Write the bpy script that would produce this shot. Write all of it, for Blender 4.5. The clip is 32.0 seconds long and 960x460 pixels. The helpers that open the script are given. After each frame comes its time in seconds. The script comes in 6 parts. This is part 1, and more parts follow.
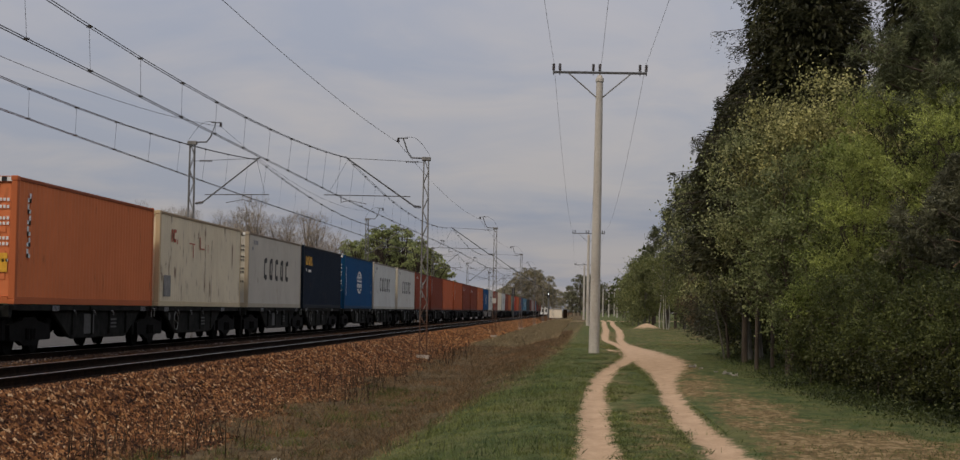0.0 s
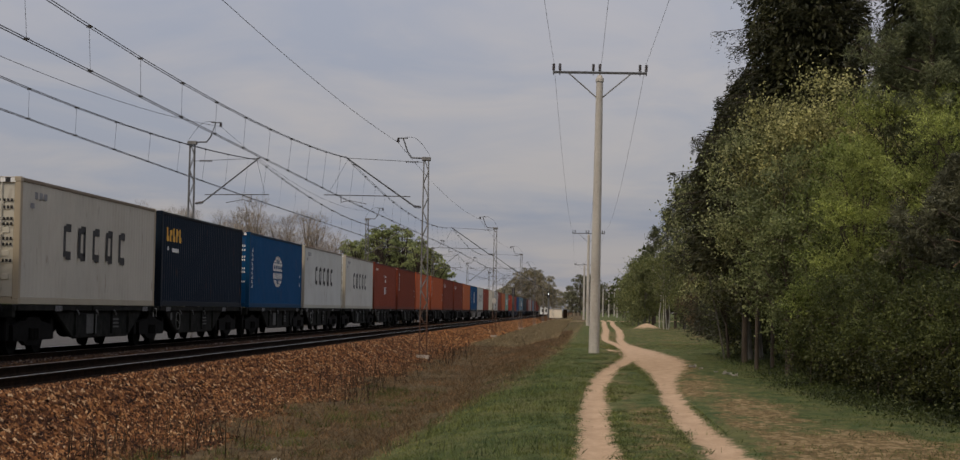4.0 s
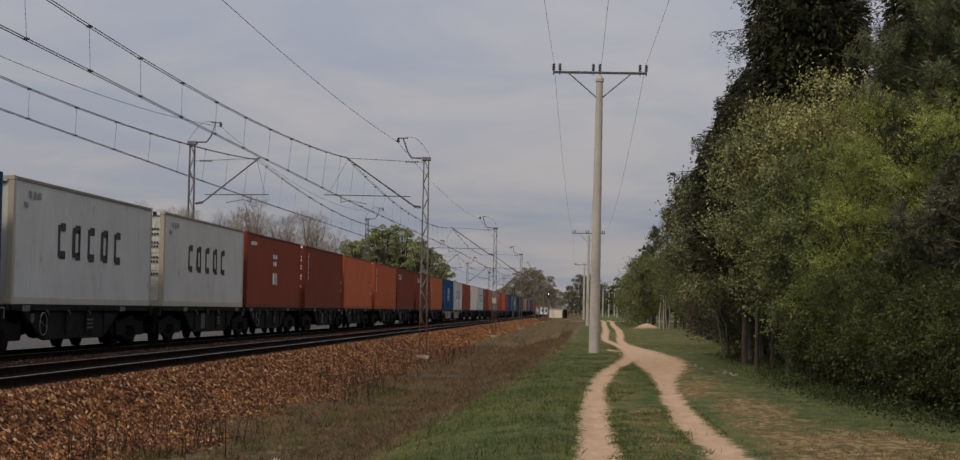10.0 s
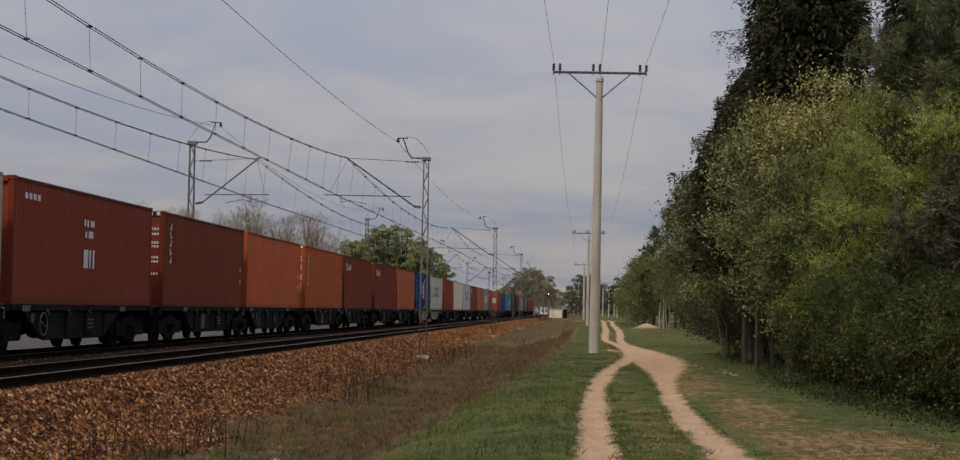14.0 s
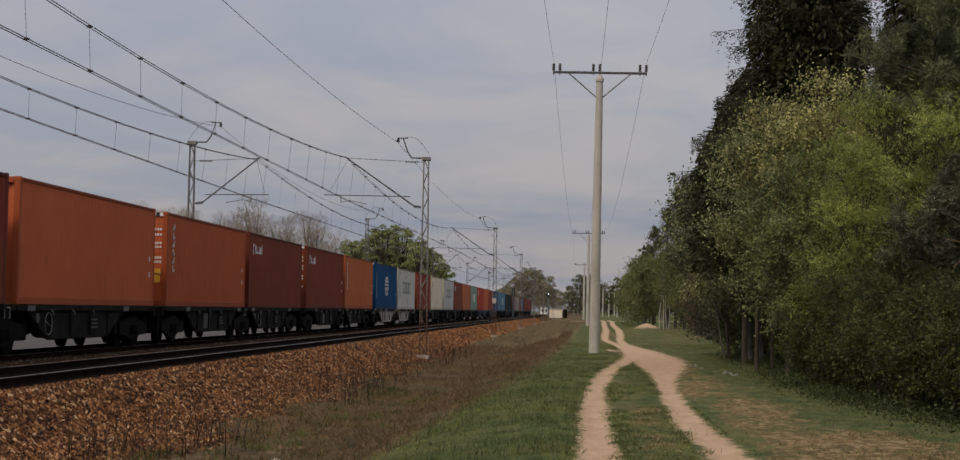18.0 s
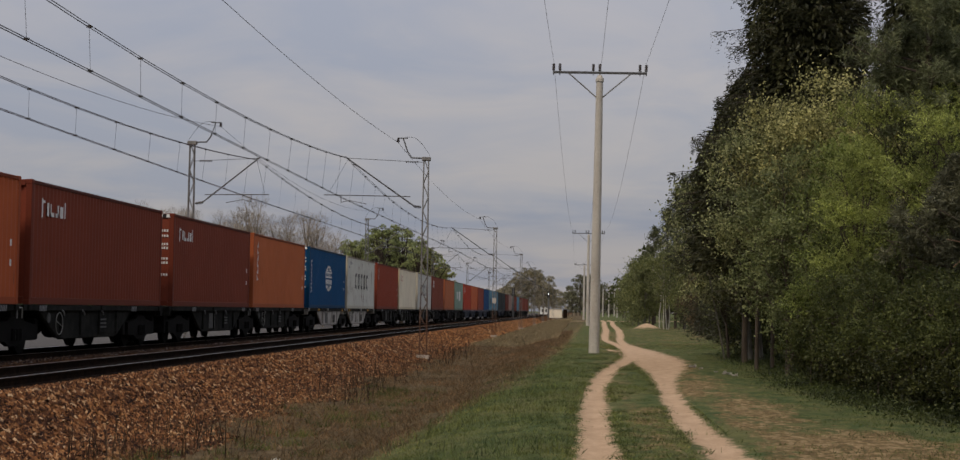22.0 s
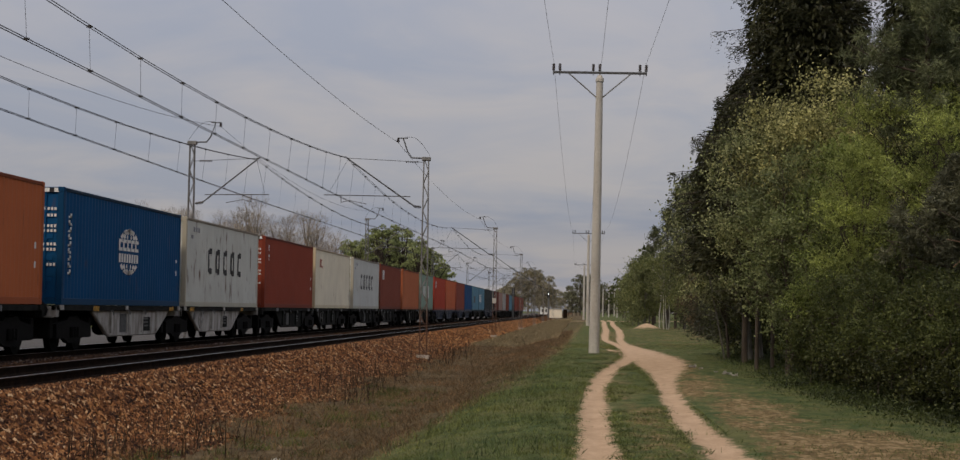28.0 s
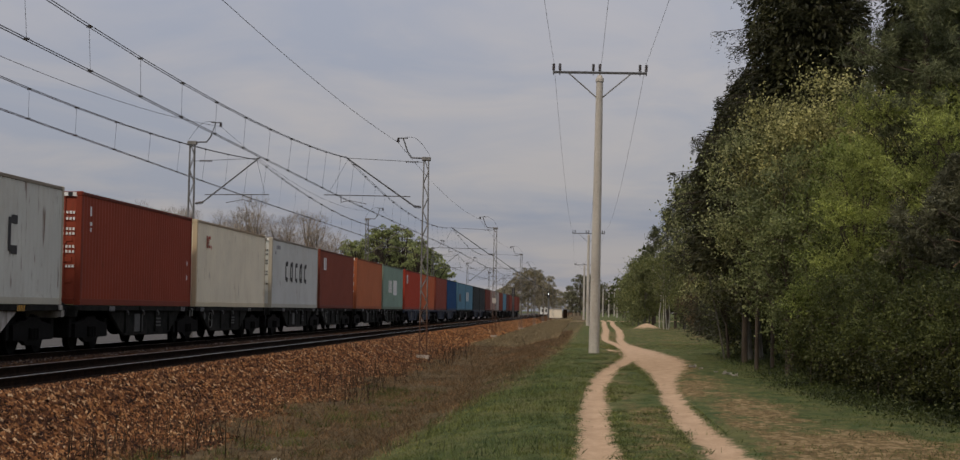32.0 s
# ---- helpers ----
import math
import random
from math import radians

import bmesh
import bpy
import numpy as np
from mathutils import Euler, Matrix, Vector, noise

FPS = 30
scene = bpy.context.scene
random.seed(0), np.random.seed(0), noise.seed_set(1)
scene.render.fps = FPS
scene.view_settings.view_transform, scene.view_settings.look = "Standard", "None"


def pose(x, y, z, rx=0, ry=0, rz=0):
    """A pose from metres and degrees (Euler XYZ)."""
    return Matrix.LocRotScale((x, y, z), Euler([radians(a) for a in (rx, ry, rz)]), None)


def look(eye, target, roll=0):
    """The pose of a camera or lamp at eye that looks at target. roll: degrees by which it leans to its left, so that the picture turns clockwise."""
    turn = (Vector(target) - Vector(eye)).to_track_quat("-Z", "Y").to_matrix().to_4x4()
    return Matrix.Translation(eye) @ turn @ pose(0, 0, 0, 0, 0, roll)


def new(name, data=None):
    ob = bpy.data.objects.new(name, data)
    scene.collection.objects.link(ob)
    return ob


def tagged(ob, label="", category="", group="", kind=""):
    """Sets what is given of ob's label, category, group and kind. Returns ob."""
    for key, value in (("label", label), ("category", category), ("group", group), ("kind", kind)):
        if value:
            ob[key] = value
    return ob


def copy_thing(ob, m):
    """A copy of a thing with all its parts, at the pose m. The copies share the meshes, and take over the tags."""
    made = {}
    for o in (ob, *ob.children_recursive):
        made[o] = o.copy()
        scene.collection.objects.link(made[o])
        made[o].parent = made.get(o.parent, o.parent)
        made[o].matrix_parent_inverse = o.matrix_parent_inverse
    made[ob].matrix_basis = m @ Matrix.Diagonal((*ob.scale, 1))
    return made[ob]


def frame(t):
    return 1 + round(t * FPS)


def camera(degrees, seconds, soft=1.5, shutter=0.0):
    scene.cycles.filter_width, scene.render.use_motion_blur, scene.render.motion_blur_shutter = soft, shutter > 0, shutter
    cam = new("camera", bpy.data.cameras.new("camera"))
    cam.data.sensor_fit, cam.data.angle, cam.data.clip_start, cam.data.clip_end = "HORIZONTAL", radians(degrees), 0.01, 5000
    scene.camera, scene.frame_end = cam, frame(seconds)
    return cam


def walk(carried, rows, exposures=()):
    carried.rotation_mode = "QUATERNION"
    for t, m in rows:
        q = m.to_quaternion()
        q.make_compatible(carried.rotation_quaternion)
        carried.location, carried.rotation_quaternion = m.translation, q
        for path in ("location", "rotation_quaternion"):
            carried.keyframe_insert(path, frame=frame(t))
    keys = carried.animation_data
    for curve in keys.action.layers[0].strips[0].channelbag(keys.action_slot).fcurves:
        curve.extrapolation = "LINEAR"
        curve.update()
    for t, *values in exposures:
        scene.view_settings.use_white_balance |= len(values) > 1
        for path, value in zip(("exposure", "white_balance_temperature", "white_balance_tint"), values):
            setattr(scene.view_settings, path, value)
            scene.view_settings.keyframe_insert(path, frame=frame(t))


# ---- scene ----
cam = camera(31.87, 32.0, soft=1.35)
walk(cam, [(0.0, look((0, 0, 1.216), (-5.9091, 99.7123, 5.9635), 0.918)),
           (32.0, look((0, 0, 1.216), (-5.9091, 99.7123, 5.9635), 0.918))],
     exposures=[(0.0, 0.0), (32.0, 0.0)])

# ---- sky and light: a bright overcast afternoon with soft blue rifts ----
SUN_EL, SUN_AZ = 46.0, 215.0   # degrees; azimuth clockwise from +Y, so behind and left of the viewer


def make_world():
    w = bpy.data.worlds.new("overcast_sky")
    scene.world = w
    w.use_nodes = True
    nt = w.node_tree
    nt.nodes.clear()
    N, L = nt.nodes.new, nt.links.new
    out = N("ShaderNodeOutputWorld")
    bg = N("ShaderNodeBackground")
    bg.inputs["Strength"].default_value = 0.1
    sky = N("ShaderNodeTexSky")
    sky.sky_type = 'NISHITA'
    sky.sun_disc = False
    sky.sun_elevation = radians(SUN_EL)
    sky.sun_rotation = radians(SUN_AZ)
    sky.dust_density = 2.0
    co = N("ShaderNodeTexCoord")
    sep = N("ShaderNodeSeparateXYZ")
    L(co.outputs["Generated"], sep.inputs[0])
    zz = N("ShaderNodeMath")
    zz.operation = 'MAXIMUM'
    zz.inputs[1].default_value = 0.0
    L(sep.outputs["Z"], zz.inputs[0])
    za = N("ShaderNodeMath")
    za.inputs[1].default_value = 0.055
    L(zz.outputs[0], za.inputs[0])
    dx, dy = N("ShaderNodeMath"), N("ShaderNodeMath")
    for d, s in ((dx, "X"), (dy, "Y")):
        d.operation = 'DIVIDE'
        L(sep.outputs[s], d.inputs[0])
        L(za.outputs[0], d.inputs[1])
    comb = N("ShaderNodeCombineXYZ")
    L(dx.outputs[0], comb.inputs[0])
    L(dy.outputs[0], comb.inputs[1])
    n1 = N("ShaderNodeTexNoise")
    n1.inputs["Scale"].default_value = 0.42
    n1.inputs["Detail"].default_value = 6.0
    n1.inputs["Roughness"].default_value = 0.5
    n1.inputs["Distortion"].default_value = 0.5
    mp = N("ShaderNodeMapping")
    mp.inputs["Location"].default_value = (3.1, 1.7, 0)
    mp.inputs["Scale"].default_value = (1.0, 0.55, 1)
    L(comb.outputs[0], mp.inputs[0])
    L(mp.outputs[0], n1.inputs["Vector"])
    ramp = N("ShaderNodeValToRGB")
    ramp.color_ramp.elements[0].position = 0.40
    ramp.color_ramp.elements[0].color = (3.30, 3.46, 4.12, 1)
    ramp.color_ramp.elements[1].position = 0.58
    ramp.color_ramp.elements[1].color = (4.48, 4.20, 4.25, 1)
    n3 = N("ShaderNodeTexNoise")
    n3.inputs["Scale"].default_value = 1.25
    n3.inputs["Detail"].default_value = 5.0
    n3.inputs["Roughness"].default_value = 0.55
    n3.inputs["Distortion"].default_value = 0.8
    L(mp.outputs[0], n3.inputs["Vector"])
    mass = N("ShaderNodeMixRGB")
    mass.inputs[0].default_value = 0.45
    L(n1.outputs["Fac"], mass.inputs[1])
    L(n3.outputs["Fac"], mass.inputs[2])
    L(mass.outputs[0], ramp.inputs[0])
    # a bluer rift low over the horizon, broken up by the clouds
    gap = N("ShaderNodeMapRange")
    gap.interpolation_type = 'SMOOTHSTEP'
    gap.inputs["From Min"].default_value = 0.020
    gap.inputs["From Max"].default_value = 0.0
    gap.inputs["To Max"].default_value = 0.85
    off = N("ShaderNodeMath")
    off.operation = 'SUBTRACT'
    off.inputs[1].default_value = 0.054
    L(sep.outputs["Z"], off.inputs[0])
    ab = N("ShaderNodeMath")
    ab.operation = 'ABSOLUTE'
    L(off.outputs[0], ab.inputs[0])
    L(ab.outputs[0], gap.inputs["Value"])
    n2 = N("ShaderNodeTexNoise")
    n2.inputs["Scale"].default_value = 5.0
    n2.inputs["Detail"].default_value = 6.0
    mp2 = N("ShaderNodeMapping")
    mp2.inputs["Scale"].default_value = (1, 1, 9)
    L(co.outputs["Generated"], mp2.inputs[0])
    L(mp2.outputs[0], n2.inputs["Vector"])
    r2 = N("ShaderNodeMapRange")
    r2.inputs["From Min"].default_value = 0.36
    r2.inputs["From Max"].default_value = 0.58
    L(n2.outputs["Fac"], r2.inputs["Value"])
    gm = N("ShaderNodeMath")
    gm.operation = 'MULTIPLY'
    L(gap.outputs[0], gm.inputs[0])
    L(r2.outputs[0], gm.inputs[1])
    rift = N("ShaderNodeMixRGB")
    rift.inputs[2].default_value = (2.35, 2.75, 3.75, 1)
    L(gm.outputs[0], rift.inputs[0])
    L(ramp.outputs[0], rift.inputs[1])
    mix = N("ShaderNodeMixRGB")
    mix.inputs[0].default_value = 0.90
    L(sky.outputs[0], mix.inputs[1])
    L(rift.outputs[0], mix.inputs[2])
    # an overcast sky is brighter overhead than at the horizon
    lift = N("ShaderNodeMath")
    lift.operation = 'MULTIPLY_ADD'
    lift.inputs[1].default_value = 0.15
    lift.inputs[2].default_value = 0.0825
    L(zz.outputs[0], lift.inputs[0])
    L(lift.outputs[0], bg.inputs["Strength"])
    L(mix.outputs[0], bg.inputs["Color"])
    L(bg.outputs[0], out.inputs[0])


make_world()
sun_data = bpy.data.lights.new("sun", 'SUN')
sun_data.energy = 1.62
sun_data.angle = radians(11)
sun_data.color = (1.0, 0.86, 0.66)
sun = new("sun", sun_data)
_a, _e = radians(SUN_AZ), radians(SUN_EL)
sun.matrix_world = look((0, 0, 0), (-math.sin(_a) * math.cos(_e), -math.cos(_a) * math.cos(_e), -math.sin(_e))) 
sun.location = (0, -20, 60)


# ---- materials ----
def mat_new(name):
    m = bpy.data.materials.new(name)
    m.use_nodes = True
    nt = m.node_tree
    return m, nt, nt.nodes["Principled BSDF"]


def noise_node(nt, scale, detail=4.0, rough=0.55, space="Object", stretch=(1, 1, 1)):
    co = nt.nodes.new("ShaderNodeTexCoord")
    mp = nt.nodes.new("ShaderNodeMapping")
    mp.inputs["Scale"].default_value = stretch
    n = nt.nodes.new("ShaderNodeTexNoise")
    n.inputs["Scale"].default_value = scale
    n.inputs["Detail"].default_value = detail
    n.inputs["Roughness"].default_value = rough
    nt.links.new(co.outputs[space], mp.inputs[0])
    nt.links.new(mp.outputs[0], n.inputs["Vector"])
    return n.outputs["Fac"]


def ramp_node(nt, fac, stops):
    r = nt.nodes.new("ShaderNodeValToRGB")
    el = r.color_ramp.elements
    while len(el) < len(stops):
        el.new(0.5)
    for e, (p, c) in zip(el, stops):
        e.position = p
        e.color = (*c, 1) if len(c) == 3 else c
    nt.links.new(fac, r.inputs[0])
    return r.outputs[0]


def mix_node(nt, fac, a, b, mode='MIX'):
    m = nt.nodes.new("ShaderNodeMixRGB")
    m.blend_type = mode
    for k, v in ((0, fac), (1, a), (2, b)):
        if isinstance(v, (int, float)):
            m.inputs[k].default_value = v
        elif isinstance(v, tuple):
            m.inputs[k].default_value = (*v, 1)
        else:
            nt.links.new(v, m.inputs[k])
    return m.outputs[0]


def math_node(nt, op, a, b=0.0):
    m = nt.nodes.new("ShaderNodeMath")
    m.operation = op
    for k, v in ((0, a), (1, b)):
        if isinstance(v, (int, float)):
            m.inputs[k].default_value = v
        else:
            nt.links.new(v, m.inputs[k])
    return m.outputs[0]


def bump_node(nt, bsdf, height, strength=0.3, distance=0.02):
    b = nt.nodes.new("ShaderNodeBump")
    b.inputs["Strength"].default_value = strength
    b.inputs["Distance"].default_value = distance
    nt.links.new(height, b.inputs["Height"])
    nt.links.new(b.outputs[0], bsdf.inputs["Normal"])


def plain(name, c1, c2, scale=8.0, rough=0.7, metal=0.0, bump=0.2, space="Object", stretch=(1, 1, 1), spec=0.35):
    """Two-tone mottled surface with fine relief."""
    m, nt, b = mat_new(name)
    big = noise_node(nt, scale, 5, 0.6, space, stretch)
    fine = noise_node(nt, scale * 9, 3, 0.6, space)
    col = ramp_node(nt, big, [(0.32, c1), (0.68, c2)])
    col = mix_node(nt, 0.25, col, ramp_node(nt, fine, [(0.3, (0.55, 0.55, 0.55)), (0.7, (1.25, 1.25, 1.25))]), 'MULTIPLY')
    nt.links.new(col, b.inputs["Base Color"])
    b.inputs["Roughness"].default_value = rough
    b.inputs["Metallic"].default_value = metal
    b.inputs["Specular IOR Level"].default_value = spec
    if bump:
        bump_node(nt, b, fine, bump, 0.01)
    return m


def paint_material(name, stain=0.0):
    """Weathered container paint in the object's own colour, with rust runs, dust and faded patches."""
    m, nt, b = mat_new(name)
    info = nt.nodes.new("ShaderNodeObjectInfo")
    fade = noise_node(nt, 0.55, 5, 0.6, "Object")
    grime = noise_node(nt, 2.2, 6, 0.7, "Object", (1, 1, 0.28))
    fine = noise_node(nt, 26, 3, 0.6, "Object")
    col = mix_node(nt, 1.0, info.outputs["Color"], ramp_node(nt, fade, [(0.3, (0.90, 0.90, 0.90)), (0.7, (1.07, 1.065, 1.06))]), 'MULTIPLY')
    dust = math_node(nt, 'MULTIPLY', ramp_node(nt, grime, [(0.50, (0, 0, 0)), (0.82, (1, 1, 1))]), 0.4)
    col = mix_node(nt, dust, col, (0.62, 0.52, 0.42), 'MULTIPLY')
    streak = noise_node(nt, 5.0, 3, 0.6, "Object", (1, 1, 0.12))
    spots = noise_node(nt, 1.7, 4, 0.6, "Object", (1, 1, 0.6))
    rust = math_node(nt, 'MULTIPLY', ramp_node(nt, streak, [(0.61 - stain, (0, 0, 0)), (0.69 - stain, (1, 1, 1))]),
                     ramp_node(nt, spots, [(0.53 - stain, (0, 0, 0)), (0.64 - stain, (1, 1, 1))]))
    col = mix_node(nt, math_node(nt, 'MULTIPLY', rust, 0.8), col, (0.105, 0.045, 0.02))
    nt.links.new(col, b.inputs["Base Color"])
    b.inputs["Roughness"].default_value = 0.68
    b.inputs["Specular IOR Level"].default_value = 0.16
    bump_node(nt, b, fine, 0.12, 0.004)
    return m


def leaf_material(name, c1, c2, trans=0.35, rough=0.55, low=(0.72, 0.72, 0.72), high=(1.25, 1.22, 1.1)):
    """Thin leaf: mixed tones per leaf, some light passing through."""
    m, nt, b = mat_new(name)
    geo = nt.nodes.new("ShaderNodeNewGeometry")
    col = ramp_node(nt, geo.outputs["Random Per Island"], [(0.0, c1), (1.0, c2)])
    patch = noise_node(nt, 0.6, 3, 0.5)
    col = mix_node(nt, 1.0, col, ramp_node(nt, patch, [(0.34, low), (0.66, high)]), 'MULTIPLY')
    tuft = noise_node(nt, 2.6, 4, 0.65)
    col = mix_node(nt, 0.8, col, ramp_node(nt, tuft, [(0.38, (0.50, 0.52, 0.48)), (0.62, (1.68, 1.64, 1.55))]), 'MULTIPLY')
    nt.links.new(col, b.inputs["Base Color"])
    b.inputs["Roughness"].default_value = rough
    b.inputs["Specular IOR Level"].default_value = 0.2
    tr = nt.nodes.new("ShaderNodeBsdfTranslucent")
    nt.links.new(col, tr.inputs[0])
    mx = nt.nodes.new("ShaderNodeMixShader")
    mx.inputs[0].default_value = trans
    nt.links.new(b.outputs[0], mx.inputs[1])
    nt.links.new(tr.outputs[0], mx.inputs[2])
    nt.links.new(mx.outputs[0], nt.nodes["Material Output"].inputs[0])
    return m


def ground_material():
    """Ballast, dry verge, grass and sand, laid out by the masks of the ground sheet and broken up by noise."""
    m, nt, b = mat_new("ground_earth")
    P = "Object"

    def mask(nm, soft=0.16, scale=1.4, fine=0.7, coarse=1.1, stretch=(1, 1, 1)):
        a = nt.nodes.new("ShaderNodeAttribute")
        a.attribute_name = nm
        n = noise_node(nt, scale, 6, 0.65, P, stretch)
        n2 = noise_node(nt, scale * 7, 4, 0.6, P, stretch)
        s = math_node(nt, 'ADD', a.outputs["Fac"], math_node(nt, 'MULTIPLY', math_node(nt, 'SUBTRACT', n, 0.5), coarse))
        s = math_node(nt, 'ADD', s, math_node(nt, 'MULTIPLY', math_node(nt, 'SUBTRACT', n2, 0.5), fine))
        return ramp_node(nt, s, [(0.5 - soft, (0, 0, 0)), (0.5 + soft, (1, 1, 1))])

    blades = noise_node(nt, 30, 4, 0.7, P)
    patches = noise_node(nt, 0.5, 5, 0.6, P, (1, 0.5, 1))
    mid = noise_node(nt, 3.2, 5, 0.65, P, (1, 0.4, 1))
    grass = ramp_node(nt, mid, [(0.30, (0.034, 0.053, 0.020)), (0.5, (0.074, 0.096, 0.038)), (0.72, (0.145, 0.140, 0.058))])
    grass = mix_node(nt, ramp_node(nt, patches, [(0.45, (0, 0, 0)), (0.72, (0.6, 0.6, 0.6))]), grass, (0.160, 0.138, 0.062))
    grass = mix_node(nt, 0.5, grass, ramp_node(nt, blades, [(0.3, (0.55, 0.55, 0.55)), (0.7, (1.4, 1.4, 1.3))]), 'MULTIPLY')
    weeds = ramp_node(nt, mid, [(0.32, (0.042, 0.031, 0.018)), (0.68, (0.165, 0.122, 0.068))])
    weeds = mix_node(nt, ramp_node(nt, patches, [(0.52, (0, 0, 0)), (0.66, (0.45, 0.45, 0.45))]), weeds, (0.076, 0.076, 0.036))
    weeds = mix_node(nt, 0.5, weeds, ramp_node(nt, blades, [(0.3, (0.5, 0.5, 0.5)), (0.7, (1.4, 1.4, 1.4))]), 'MULTIPLY')
    sand = ramp_node(nt, mid, [(0.3, (0.40, 0.275, 0.175)), (0.7, (0.54, 0.385, 0.255))])
    sand = mix_node(nt, 0.3, sand, ramp_node(nt, blades, [(0.3, (0.6, 0.6, 0.6)), (0.7, (1.25, 1.25, 1.25))]), 'MULTIPLY')
    clods = noise_node(nt, 9.0, 5, 0.75, P, (1, 0.45, 1))
    soil = ramp_node(nt, clods, [(0.32, (0.070, 0.054, 0.024)), (0.5, (0.170, 0.120, 0.058)), (0.68, (0.38, 0.280, 0.160))])
    vor = nt.nodes.new("ShaderNodeTexVoronoi")
    vor.inputs["Scale"].default_value = 17.0
    co = nt.nodes.new("ShaderNodeTexCoord")
    nt.links.new(co.outputs[P], vor.inputs["Vector"])
    sepc = nt.nodes.new("ShaderNodeSeparateColor")
    nt.links.new(vor.outputs["Color"], sepc.inputs[0])
    grav = ramp_node(nt, sepc.outputs[0], [(0.0, (0.020, 0.009, 0.0035)), (0.5, (0.105, 0.046, 0.014)), (1.0, (0.22, 0.108, 0.036))])
    grav = mix_node(nt, 1.0, grav, ramp_node(nt, vor.outputs["Distance"], [(0.25, (1.1, 1.1, 1.1)), (0.7, (0.35, 0.33, 0.3))]), 'MULTIPLY')
    grav = mix_node(nt, 0.7, grav, ramp_node(nt, patches, [(0.35, (0.7, 0.7, 0.75)), (0.65, (1.2, 1.1, 0.95))]), 'MULTIPLY')
    col = mix_node(nt, mask("weed", 0.2, 0.9, 1.1, 1.6, (1, 0.4, 1)), grass, weeds)
    col = mix_node(nt, mask("thin", 0.16, 1.1, 1.2, 2.2, (1, 0.4, 1)), col, soil)
    gm = mask("gravel", 0.10, 1.0)
    col = mix_node(nt, gm, col, grav)
    col = mix_node(nt, mask("dark_bed", 0.16, 1.2), col, mix_node(nt, 0.88, grav, (0.010, 0.009, 0.008)))
    col = mix_node(nt, mask("sand", 0.14, 2.4, 0.9, 1.3), col, sand)
    col = mix_node(nt, mask("yard", 0.14, 0.4), col, (0.088, 0.084, 0.082))
    nt.links.new(col, b.inputs["Base Color"])
    b.inputs["Roughness"].default_value = 0.95
    b.inputs["Specular IOR Level"].default_value = 0.05
    h = math_node(nt, 'ADD', blades, math_node(nt, 'MULTIPLY', mid, 1.5))
    bump_node(nt, b, h, 0.6, 0.05)
    return m


M_GROUND = ground_material()
M_PAINT = paint_material("container_paint")
M_STAINED = paint_material("rust_stained_paint", 0.055)
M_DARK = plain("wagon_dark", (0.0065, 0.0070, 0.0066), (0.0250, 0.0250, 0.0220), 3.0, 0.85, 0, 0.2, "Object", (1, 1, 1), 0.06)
M_WBLUE = plain("wagon_blue", (0.020, 0.030, 0.055), (0.045, 0.055, 0.080), 3.0, 0.7)
M_WWHITE = plain("wagon_white", (0.17, 0.15, 0.125), (0.50, 0.48, 0.45), 3.5, 0.7, 0, 0.2, "Object", (1, 1, 0.35))
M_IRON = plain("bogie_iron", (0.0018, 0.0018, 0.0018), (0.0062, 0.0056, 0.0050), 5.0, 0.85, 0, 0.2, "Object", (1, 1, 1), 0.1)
M_RAILSIDE = plain("rail_rust", (0.006, 0.0042, 0.003), (0.022, 0.013, 0.008), 6.0, 0.9, 0, 0.2, "Object", (1, 1, 1), 0.03)
M_RAILTOP = plain("rail_steel", (0.38, 0.37, 0.36), (0.50, 0.49, 0.48), 5.0, 0.34, 1.0, 0.05)
M_SLEEPER = plain("sleeper_concrete", (0.014, 0.012, 0.010), (0.034, 0.028, 0.023), 4.0, 0.9, 0, 0.2, "Object", (1, 1, 1), 0.1)
M_GALV = plain("mast_grey", (0.12, 0.115, 0.11), (0.23, 0.225, 0.215), 3.0, 0.65, 0.2)


def mast_material():
    """Grey mast paint, rusted through from the foot upwards with a ragged edge."""
    m, nt, b = mat_new("mast_rust")
    co = nt.nodes.new("ShaderNodeTexCoord")
    sep = nt.nodes.new("ShaderNodeSeparateXYZ")
    nt.links.new(co.outputs["Object"], sep.inputs[0])
    n = noise_node(nt, 2.5, 5, 0.65)
    grey = ramp_node(nt, n, [(0.35, (0.15, 0.145, 0.135)), (0.65, (0.27, 0.26, 0.245))])
    rust = ramp_node(nt, n, [(0.35, (0.060, 0.026, 0.014)), (0.65, (0.135, 0.064, 0.034))])
    edge = math_node(nt, 'ADD', math_node(nt, 'MULTIPLY', sep.outputs["Z"], 0.16), math_node(nt, 'MULTIPLY', math_node(nt, 'SUBTRACT', n, 0.5), 0.9))
    col = mix_node(nt, ramp_node(nt, edge, [(0.12, (0, 0, 0)), (0.42, (1, 1, 1))]), rust, grey)
    nt.links.new(col, b.inputs["Base Color"])
    b.inputs["Roughness"].default_value = 0.75
    return m


